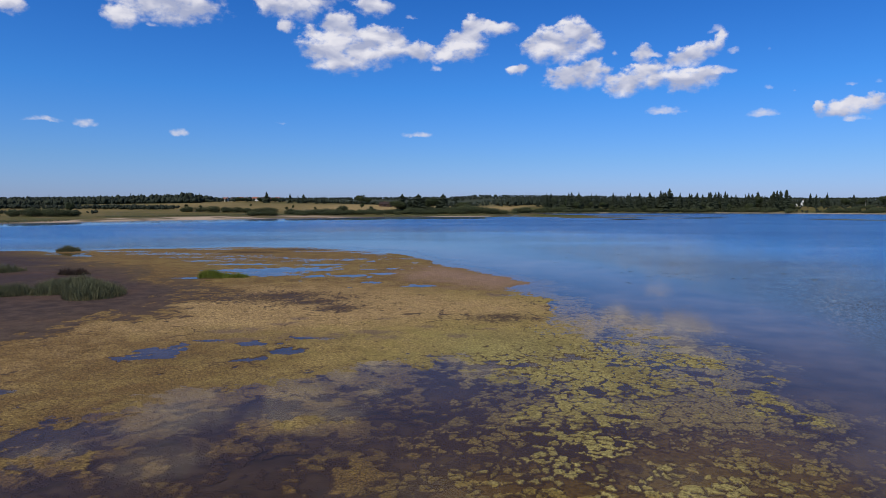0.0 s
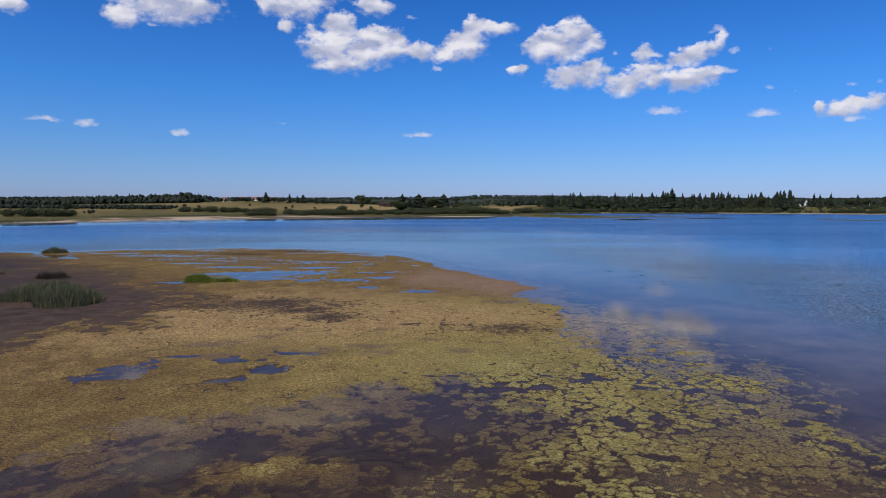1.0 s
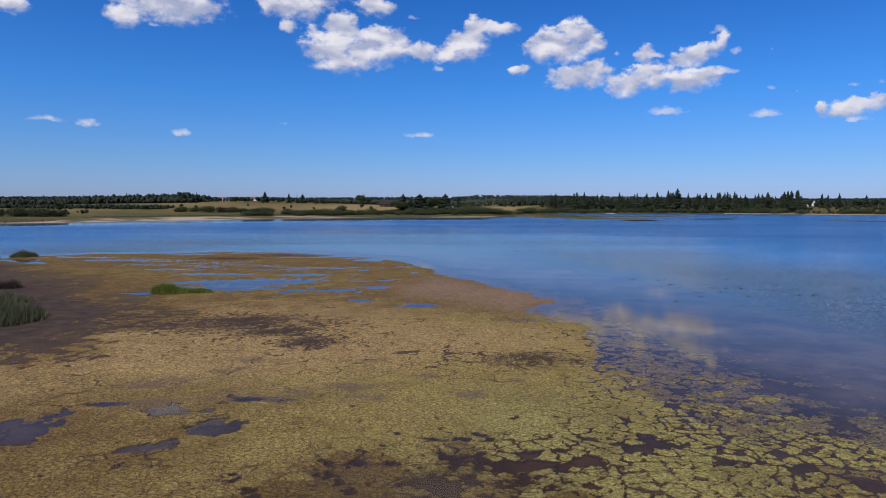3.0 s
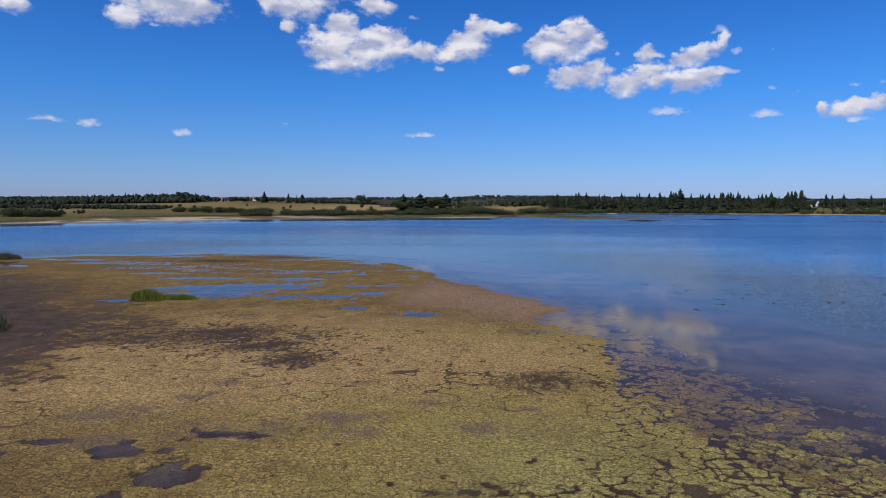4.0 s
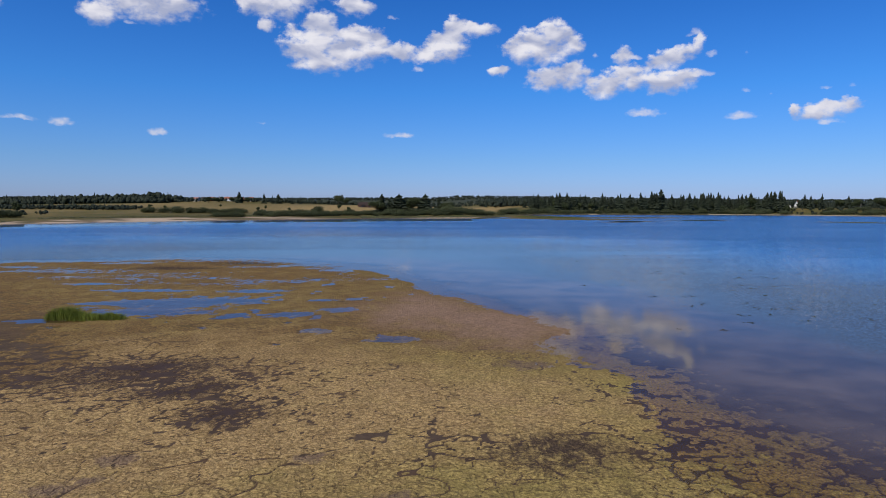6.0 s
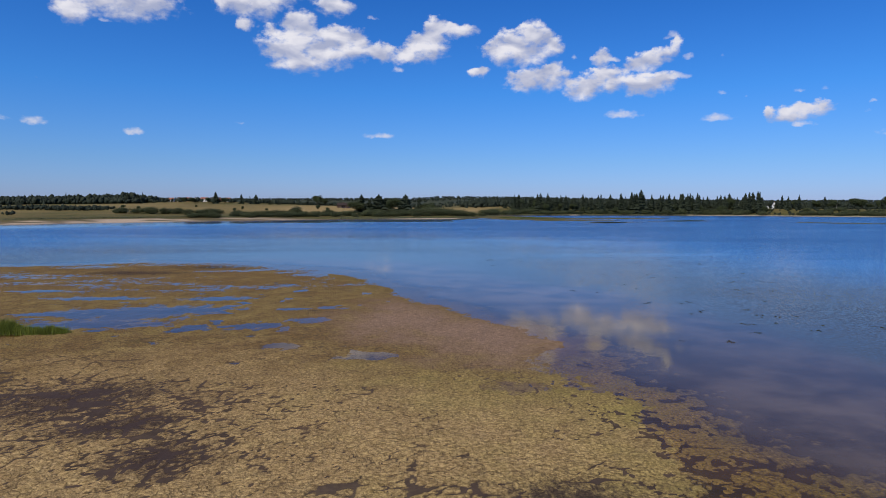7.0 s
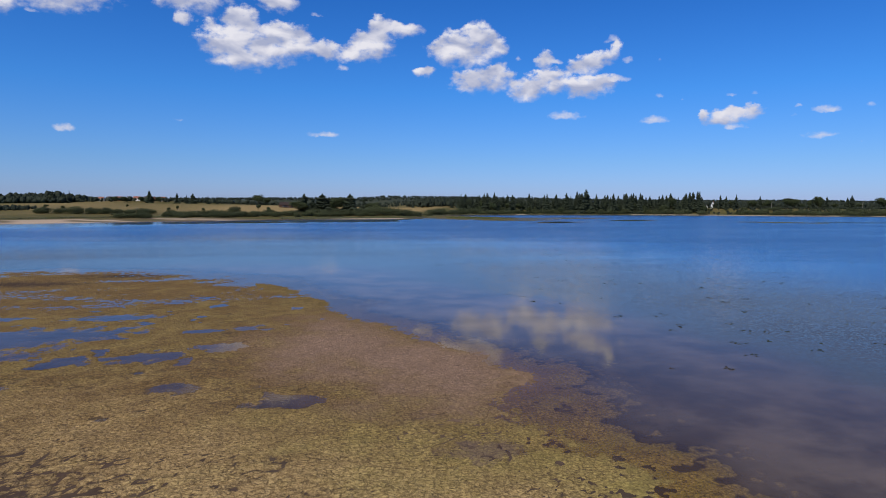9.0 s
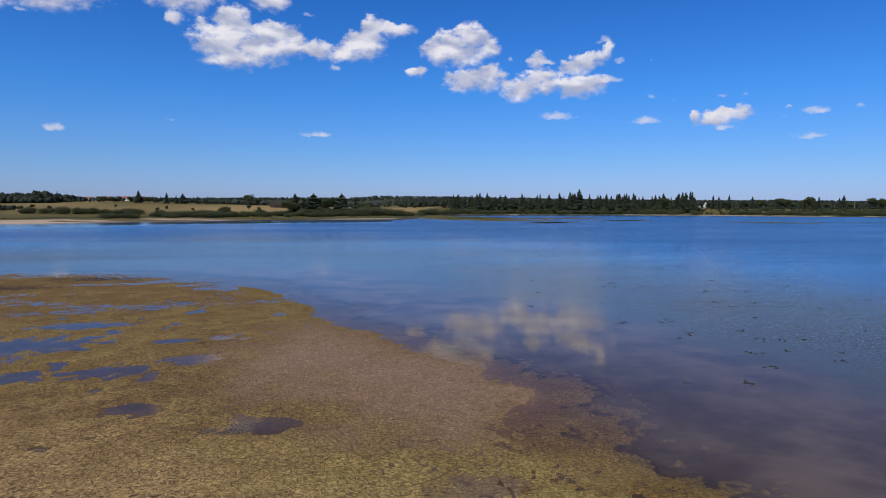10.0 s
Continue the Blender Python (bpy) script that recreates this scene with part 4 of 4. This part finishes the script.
for k in range(110):
    x = 84 + k * 6.6 + RS.uniform(-4, 4)
    y = float(shore_line(np.array([x]))[0]) + RS.uniform(10, 32)
    if abs(x - 505) < 11:
        continue
    plant(BUSHES[RS.integers(3)], x, y, RS.uniform(4.5, 8.5), RS.uniform(0.9, 1.3), 360 * RS.random(), "dense green willow bush on the far bank", "bush", "willow bushes")
for k in range(80):
    x = 150 + k * 8.2 + RS.uniform(-5, 5)
    y = float(shore_line(np.array([x]))[0]) + RS.uniform(38, 70)
    if abs(x - 520) < 12:
        continue
    plant(BUSHES[RS.integers(3)], x, y, RS.uniform(3.5, 6.5), RS.uniform(0.9, 1.3), 360 * RS.random(), "dense green willow bush on the far bank", "bush", "willow bushes")
for x, y, tall, wide in [(-262, 870, 4, 1.2), (-195, 830, 5, 1.0), (-108, 850, 7, 1.0), (-55, 840, 6, 1.2), (-160, 800, 4, 1.1), (-90, 800, 6, 1.2), (-330, 820, 5, 1.2), (-300, 790, 5, 1.0), (-190, 775, 5, 1.0)]:
    plant(TREES[RS.integers(3)], x, y, tall, wide, 360 * RS.random(), "small leafy tree standing alone in the meadow", "tree", "meadow trees")


def woodland(name, n, xr, yr, tall, conifers, label, seed):
    """Far woods: many small ragged crowns in one mesh."""
    rng = np.random.default_rng(seed)
    sides, tiers = 6, 4
    x, y = rng.uniform(*xr, n), rng.uniform(*yr, n)
    info = survey(x, y)
    dry_land = info["s"] > 14
    x, y, z = x[dry_land], y[dry_land], info["h"][dry_land]
    n = len(x)
    hgt = rng.uniform(*tall, n)
    con = rng.random(n) < conifers
    # a conifer is one cone; a broad-leaved crown is four uneven lobes
    lobes = 4
    x, y, z, hgt, con = (np.repeat(a, lobes) for a in (x, y, z, hgt, con))
    first = np.arange(n * lobes) % lobes == 0
    keep = first | ~con
    x, y, z, hgt, con = x[keep], y[keep], z[keep], hgt[keep], con[keep]
    n = len(x)
    wid = np.where(con, hgt * 0.21, hgt * rng.uniform(0.2, 0.33, n))
    x, y = x + np.where(con, 0, hgt * rng.normal(0, 0.15, n)), y + np.where(con, 0, hgt * rng.normal(0, 0.15, n))
    low = np.where(con, 0.04, rng.uniform(0.02, 0.4, n))
    size = np.where(con, 1.0, rng.uniform(0.45, 0.6, n))
    prof = np.where(con[:, None], np.array([1.0, 0.7, 0.4, 0.05]), np.array([0.5, 1.0, 0.85, 0.25]))
    lev = low[:, None] + size[:, None] * np.where(con[:, None], np.array([0.0, 0.35, 0.65, 1.0]), np.array([0.0, 0.3, 0.7, 1.0]))
    a = np.linspace(0, 2 * np.pi, sides, endpoint=False)[None, None] + rng.random((n, 1, 1)) * 6
    r = (wid[:, None] * prof)[..., None] * rng.uniform(0.5, 1.35, (n, tiers, sides))
    co = np.stack([x[:, None, None] + r * np.cos(a), y[:, None, None] + r * np.sin(a), (z[:, None] + hgt[:, None] * lev)[..., None] + hgt[:, None, None] * rng.uniform(-0.07, 0.07, (n, tiers, sides))], -1)
    j = np.arange(sides)
    j2 = (j + 1) % sides
    local = np.concatenate([np.stack([j + t * sides, j2 + t * sides, j2 + (t + 1) * sides, j + (t + 1) * sides], -1) for t in range(tiers - 1)])
    faces = (np.arange(n)[:, None, None] * sides * tiers + local[None]).reshape(-1, 4)
    data = bpy.data.meshes.new(name)
    fill(data, co.reshape(-1, 3), faces)
    data.materials.append(WOODS)
    return tagged(new(name, data), label, "woodland", kind="stuff")


woodland("woodland", 3000, (-1250, -425), (1080, 1300), (14, 18.5), 0.12, "dark mixed wood along the far meadow", 21)
woodland("woodland", 900, (-700, -400), (1030, 1085), (7, 12), 0.1, "scrubby green trees below the dark wood", 22)
woodland("woodland", 1500, (-900, 900), (1400, 1800), (5, 9), 0.3, "distant woods on low hills", 23)
woodland("woodland", 3600, (-1900, 2400), (2350, 2950), (6, 10), 0.2, "distant woods on low hills", 24)
woodland("woodland", 1500, (90, 1000), (972, 1100), (6, 13), 0.4, "mixed green wood behind the shore spruces", 25)
woodland("woodland", 600, (560, 1700), (1000, 1400), (7, 12), 0.3, "low mixed wood beyond the far bank", 26)
woodland("woodland", 520, (-640, -330), (755, 800), (3, 6), 0.05, "hedge of low green scrub in the meadow", 28)
woodland("woodland", 160, (-720, -335), (575, 650), (2.5, 5), 0.0, "low green scrub near the bank", 29)
woodland("woodland", 900, (150, 960), (850, 960), (2.5, 4.5), 0.05, "low green scrub on the far bank", 30)
woodland("woodland", 260, (-420, -100), (1060, 1120), (4, 8), 0.2, "hedge of low trees along the hill crest", 27)


def blades(n, spread, tall, width, seed, lean=0.35, dome=None):
    """Tapered bent blades of grass; spread gives n plan places and ground heights."""
    rng = np.random.default_rng(seed)
    x, y, z = spread(rng, n)
    h = tall * rng.uniform(0.45, 1.15, n)
    if dome:
        h *= 1.1 - 0.7 * np.clip((x / dome[0]) ** 2 + (y / dome[1]) ** 2, 0, 1) + 1.1 * (value_noise(x + 50 * seed, y, 1.6, seed) - 0.5)
    a, q = rng.uniform(0, 6.28, n), rng.uniform(0.05, lean, n) * h
    f = rng.uniform(0, 6.28, n)
    w = width * rng.uniform(0.6, 1.3, n)
    ca, sa, cf, sf = np.cos(a), np.sin(a), np.cos(f), np.sin(f)
    rows = []
    for k, ww, bend in ((0, 1.0, 0), (0.55, 0.8, 0.3), (1.0, 0.12, 1.0)):
        for s in (-1, 1):
            rows.append(np.stack([x + bend * q * ca + s * ww * w * cf, y + bend * q * sa + s * ww * w * sf, z + k * h - 0.12 * q * bend], -1))
    co = np.stack(rows, 1)
    faces = (np.arange(n)[:, None, None] * 6 + np.array([[0, 1, 3, 2], [2, 3, 5, 4]])[None]).reshape(-1, 4)
    return co.reshape(-1, 3), faces


def blade_part(name, n, spread, tall, width, seed, mat, parent=None, lean=0.35, dome=None):
    data = bpy.data.meshes.new(name)
    fill(data, *blades(n, spread, tall, width, seed, lean, dome))
    data.materials.append(mat)
    ob = new(name, data)
    ob.parent = parent
    return ob


def oval(cx, cy, rx, ry, turn=0.0):
    def spread(rng, n):
        a, r = rng.uniform(0, 6.28, n), np.sqrt(rng.random(n)) * rng.uniform(0.7, 1.0, n)
        u, v = r * rx * np.cos(a), r * ry * np.sin(a)
        c, s = math.cos(radians(turn)), math.sin(radians(turn))
        x, y = cx + u * c - v * s, cy + u * s + v * c
        return x - cx, y - cy, np.maximum(survey(x, y)["h"], -0.1) - 0.03
    return spread


def tussock(cx, cy, rx, ry, turn, tall, n, mat, label, dry=0.4, seed=1):
    ob = empty("grass_tussock", pose(cx, cy, 0))
    blade_part("grass", int(n * 1.6), oval(cx, cy, rx, ry, turn), tall, 0.02, seed, mat, ob, 0.6, (max(rx, ry), max(rx, ry)))
    b = blade_part("dry_grass", int(n * dry), oval(cx, cy, rx * 1.05, ry * 1.05, turn), tall * 0.5, 0.02, seed + 50, STRAW, ob, 0.7)
    tagged(b, "straw-coloured dry blades round the foot", kind="stuff")
    return tagged(ob, label, "grass tussock", "lake tussocks")


tussock(-54.8, 99.5, 4.4, 5.6, 0, 2.1, 5600, REED, "dense dark green reed clump on bare mud", seed=1)
tussock(-63.5, 103, 4.0, 4.0, 0, 1.6, 2200, REED, "low green reed clump with pale dry stems", 0.5, seed=2)
tussock(-70, 101, 5.0, 3.5, 0, 1.8, 2600, REED, "low green reed clump with pale dry stems", 0.5, seed=3)
tussock(-66, 113, 6.0, 4.0, 10, 1.5, 2000, REED, "low green reed clump with pale dry stems", 0.3, seed=4)
tussock(-112.5, 191, 3.8, 2.4, 0, 1.7, 2200, REED, "bright green sedge tussock at the edge of the mud", seed=5)
tussock(-46.0, 125.5, 2.8, 1.4, 0, 1.2, 1600, SEDGE, "bright green sedge tussock beside a pool", 0.2, seed=6)
tussock(-42, 125.2, 4.2, 1.2, 0, 0.9, 2300, SEDGE, "bright green sedge strip beside a pool", 0.2, seed=7)
tussock(-75.5, 129.5, 3.6, 2.2, 0, 1.5, 900, DEAD, "low clump of dark brown dead reeds on mud", 0.1, seed=9)
tussock(-94, 134, 5.5, 4.5, 20, 1.5, 2000, REED, "green sedge tussock on bare mud", 0.3, seed=8)


def bank_strip(lo, hi, near, deep):
    def spread(rng, n):
        x = rng.uniform(lo, hi, n)
        y = shore_line(x) + near + 44 * ((x > -275) & (x < -60)) + deep * rng.random(n)
        return x, y, survey(x, y)["h"] - 0.05
    return spread


reeds = blade_part("reed_belt", 26000, bank_strip(-420, 860, 5, 22), 1.1, 0.2, 31, REED, None, 0.5)
tagged(reeds, "green reeds and tall grass along the far bank", "reeds", kind="stuff")


def weed_bank(cx, cy, rx, ry, turn, mat, tall, n, label, seed):
    """A low bank of plants that stands just out of the water."""
    def spread(rng, k):
        a, r = rng.uniform(0, 6.28, k), np.sqrt(rng.random(k))
        r = r * (0.65 + 0.35 * np.sin(a * 3 + seed) * np.sin(a * 5 + 2 * seed))
        u, v = r * rx * np.cos(a), r * ry * np.sin(a)
        c, s = math.cos(radians(turn)), math.sin(radians(turn))
        return cx + u * c - v * s, cy + u * s + v * c, np.full(k, -0.1)
    ob = blade_part("weed_bank", n, spread, tall, 0.3, seed, mat, None, 1.2)
    return tagged(ob, label, "water plants", kind="stuff")


weed_bank(160, 548, 26, 12, 38, WOODS, 0.6, 4200, "dark low water plants far out on the lake", 41)
weed_bank(245, 600, 34, 10, 22, BROADLEAF, 0.6, 5000, "dark low water plants far out on the lake", 42)
weed_bank(352, 545, 36, 14, -45, REED, 0.5, 6000, "dark low water plants far out on the lake", 43)
weed_bank(420, 540, 40, 9, -10, BROADLEAF, 0.4, 4000, "dark low water plants far out on the lake", 44)
weed_bank(125, 700, 34, 62, 8, MARSH, 0.7, 4200, "olive green marsh plants off the far bank", 45)
weed_bank(195, 690, 60, 18, 5, MARSH, 0.35, 3000, "olive green marsh plants off the far bank", 46)
weed_bank(-64, 542, 28, 9, 20, BROADLEAF, 0.5, 2000, "dark low water plants far out on the lake", 47)


# ---- houses ----
def box(lo, hi):
    (x0, y0, z0), (x1, y1, z1) = lo, hi
    co = [(x0, y0, z0), (x1, y0, z0), (x1, y1, z0), (x0, y1, z0), (x0, y0, z1), (x1, y0, z1), (x1, y1, z1), (x0, y1, z1)]
    return co, [(0, 3, 2, 1), (4, 5, 6, 7), (0, 1, 5, 4), (1, 2, 6, 5), (2, 3, 7, 6), (3, 0, 4, 7)]


def gable_walls(w, d, eave, top):
    """Walls with gables on the -y and +y sides."""
    co = []
    for y in (-d / 2, d / 2):
        co += [(-w / 2, y, -0.5), (w / 2, y, -0.5), (w / 2, y, eave), (0, y, top), (-w / 2, y, eave)]
    return co, [(0, 1, 2, 3, 4), (9, 8, 7, 6, 5), (0, 5, 6, 1), (1, 6, 7, 2), (4, 3, 8, 9), (3, 2, 7, 8), (0, 4, 9, 5)]


def gable_roof(w, d, eave, top, over=0.5, thick=0.25):
    slope = (top - eave) / (w / 2)
    x, y = w / 2 + over, d / 2 + over
    co = []
    for yy in (-y, y):
        co += [(-x, yy, eave - slope * over + 0.02), (0, yy, top + 0.02), (x, yy, eave - slope * over + 0.02), (x, yy, eave - slope * over + thick), (0, yy, top + thick * 1.3), (-x, yy, eave - slope * over + thick)]
    f = [(0, 1, 4, 5), (1, 2, 3, 4), (6, 11, 10, 7), (7, 10, 9, 8), (5, 4, 10, 11), (4, 3, 9, 10), (0, 6, 7, 1), (1, 7, 8, 2), (0, 5, 11, 6), (2, 8, 9, 3)]
    return co, f


def house(x, y, turn, w, d, eave, top, wall, roof, label, openings, chimney=True, sink=0.2):
    ob = empty("house", pose(x, y, height_at(x, y) - sink, 0, 0, turn))
    mesh_part("walls", *gable_walls(w, d, eave, top), wall, ob)
    rf = mesh_part("roof", *gable_roof(w, d, eave, top), roof, ob)
    if chimney:
        mesh_part("chimney", *box((w * 0.15, d * 0.1, top - 1.0), (w * 0.15 + 0.7, d * 0.1 + 0.7, top + 0.9)), RED_ROOF, rf)
    for kind, face, u, z, ww, hh in openings:
        if face == "front":
            outer, inner = box((u - ww / 2 - 0.1, -d / 2 - 0.06, z - 0.1), (u + ww / 2 + 0.1, -d / 2 + 0.02, z + hh + 0.1)), box((u - ww / 2, -d / 2 - 0.09, z), (u + ww / 2, -d / 2 - 0.07, z + hh))
        else:
            outer, inner = box((-w / 2 - 0.06, u - ww / 2 - 0.1, z - 0.1), (-w / 2 + 0.02, u + ww / 2 + 0.1, z + hh + 0.1)), box((-w / 2 - 0.09, u - ww / 2, z), (-w / 2 - 0.07, u + ww / 2, z + hh))
        frm = mesh_part(kind, *outer, WHITE_WALL, ob)
        mesh_part("pane", *inner, GLASS if kind == "window" else DARK_WOOD, frm)
    return tagged(ob, label, "house")


timber = house(-85, 945, 75, 9.5, 17.0, 4.0, 7.0, DARK_WOOD, BROWN_ROOF, "dark timber house with a low roof among trees", [("window", "side", -3.4, 1.0, 1.2, 1.3), ("door", "side", 0.2, 0.1, 2.2, 2.4), ("window", "side", 3.2, 1.0, 1.2, 1.3), ("window", "front", 0, 1.2, 1.2, 1.3)])
mesh_part("porch_roof", *box((-8.1, -2.4, 2.9), (-4.8, 2.8, 3.1)), ROOF, timber)
for u in (-2.2, 2.6):
    mesh_part("porch_post", *box((-7.9, u - 0.1, -0.5), (-7.7, u + 0.1, 2.9)), DARK_WOOD, timber)
house(539, 958, -26, 6.4, 8.5, 4.0, 10.0, WHITE_WALL, ROOF, "white gabled house with a steep dark roof", [("window", "front", 0, 4.6, 1.8, 1.6), ("window", "front", -1.6, 1.0, 1.2, 1.4), ("window", "front", 1.6, 1.0, 1.2, 1.4), ("window", "side", 0, 1.0, 1.2, 1.4)])
house(530.5, 960, -26, 3.4, 4.0, 2.6, 4.4, WHITE_WALL, ROOF, "small white outbuilding beside a gabled house", [("door", "front", 0, 0.1, 1.2, 2.0)], False)
for x, y, turn, w, d, wall, roof in [(-378, 1112, 80, 9, 12, WHITE_WALL, RED_ROOF), (-364, 1108, 85, 8, 11, WHITE_WALL, ROOF), (-352, 1114, 95, 9, 14, RED_ROOF, RED_ROOF), (-340, 1108, 20, 8, 10, WHITE_WALL, RED_ROOF),
                                     (-326, 1112, 88, 9, 16, WHITE_WALL, RED_ROOF), (-312, 1110, 70, 8, 12, WHITE_WALL, ROOF), (-300, 1108, 10, 8, 9, RED_ROOF, ROOF), (-288, 1114, 85, 8, 11, WHITE_WALL, RED_ROOF)]:
    house(x, y, turn, w * 0.65, d * 0.65, 4.6, 7.0, wall, roof, "pale village house on the hill crest", [("window", "side", -2.5, 1.2, 1.2, 1.4), ("window", "side", 2.0, 1.2, 1.2, 1.4), ("window", "side", -2.5, 3.7, 1.2, 1.2), ("window", "front", 0, 1.2, 1.2, 1.4)])


def utility_pole(x, y, tall):
    ob = empty("utility_pole", pose(x, y, height_at(x, y) - 0.3))
    mesh_part("post", *tube([(0, 0, 0), (0, 0, tall)], [0.3, 0.2], 8), POLE, ob)
    arm = mesh_part("crossarm", *box((-1.1, -0.1, tall - 0.7), (1.1, 0.1, tall - 0.5)), POLE, ob)
    for u in (-0.9, 0.9):
        mesh_part("insulator", *tube([(u, 0, tall - 0.5), (u, 0, tall - 0.2)], [0.08, 0.05], 6), WHITE_WALL, arm)
    return tagged(ob, "weathered utility pole with a crossarm", "utility pole", "utility poles")


utility_pole(740, 900, 11.5)
utility_pole(598, 905, 10.0)
utility_pole(470, 930, 10.0)

for src in SOURCES:
    for ob in (*src.children_recursive, src):
        bpy.data.objects.remove(ob)


def floating_weed(n=700):
    """Dark tips of plants that break the surface far out."""
    rng = np.random.default_rng(61)
    co, faces = [], []
    for _ in range(n):
        x, y = 20 + 230 * rng.random() ** 1.2, rng.uniform(112, 330)
        if x < 28 and y < 150:
            continue
        a, w = rng.uniform(0, 6.28), rng.uniform(0.14, 0.42)
        for k in range(5):
            i, b = len(co), a + rng.normal() * 0.5
            cx, cy = x + rng.normal() * w, y + rng.normal() * w
            c, s = math.cos(b) * w, math.sin(b) * w
            co += [(cx - c, cy - s, -0.02), (cx + s * 0.3, cy - c * 0.3, 0.03), (cx + c, cy + s, rng.uniform(0.02, 0.12)), (cx - s * 0.3, cy + c * 0.3, 0.03)]
            faces.append((i, i + 1, i + 2, i + 3))
    data = bpy.data.meshes.new("floating_weed")
    data.from_pydata(co, [], faces)
    data.materials.append(WOODS)
    return tagged(new("floating_weed", data), "dark tips of water plants breaking the lake surface", "water plants", kind="stuff")


floating_weed()
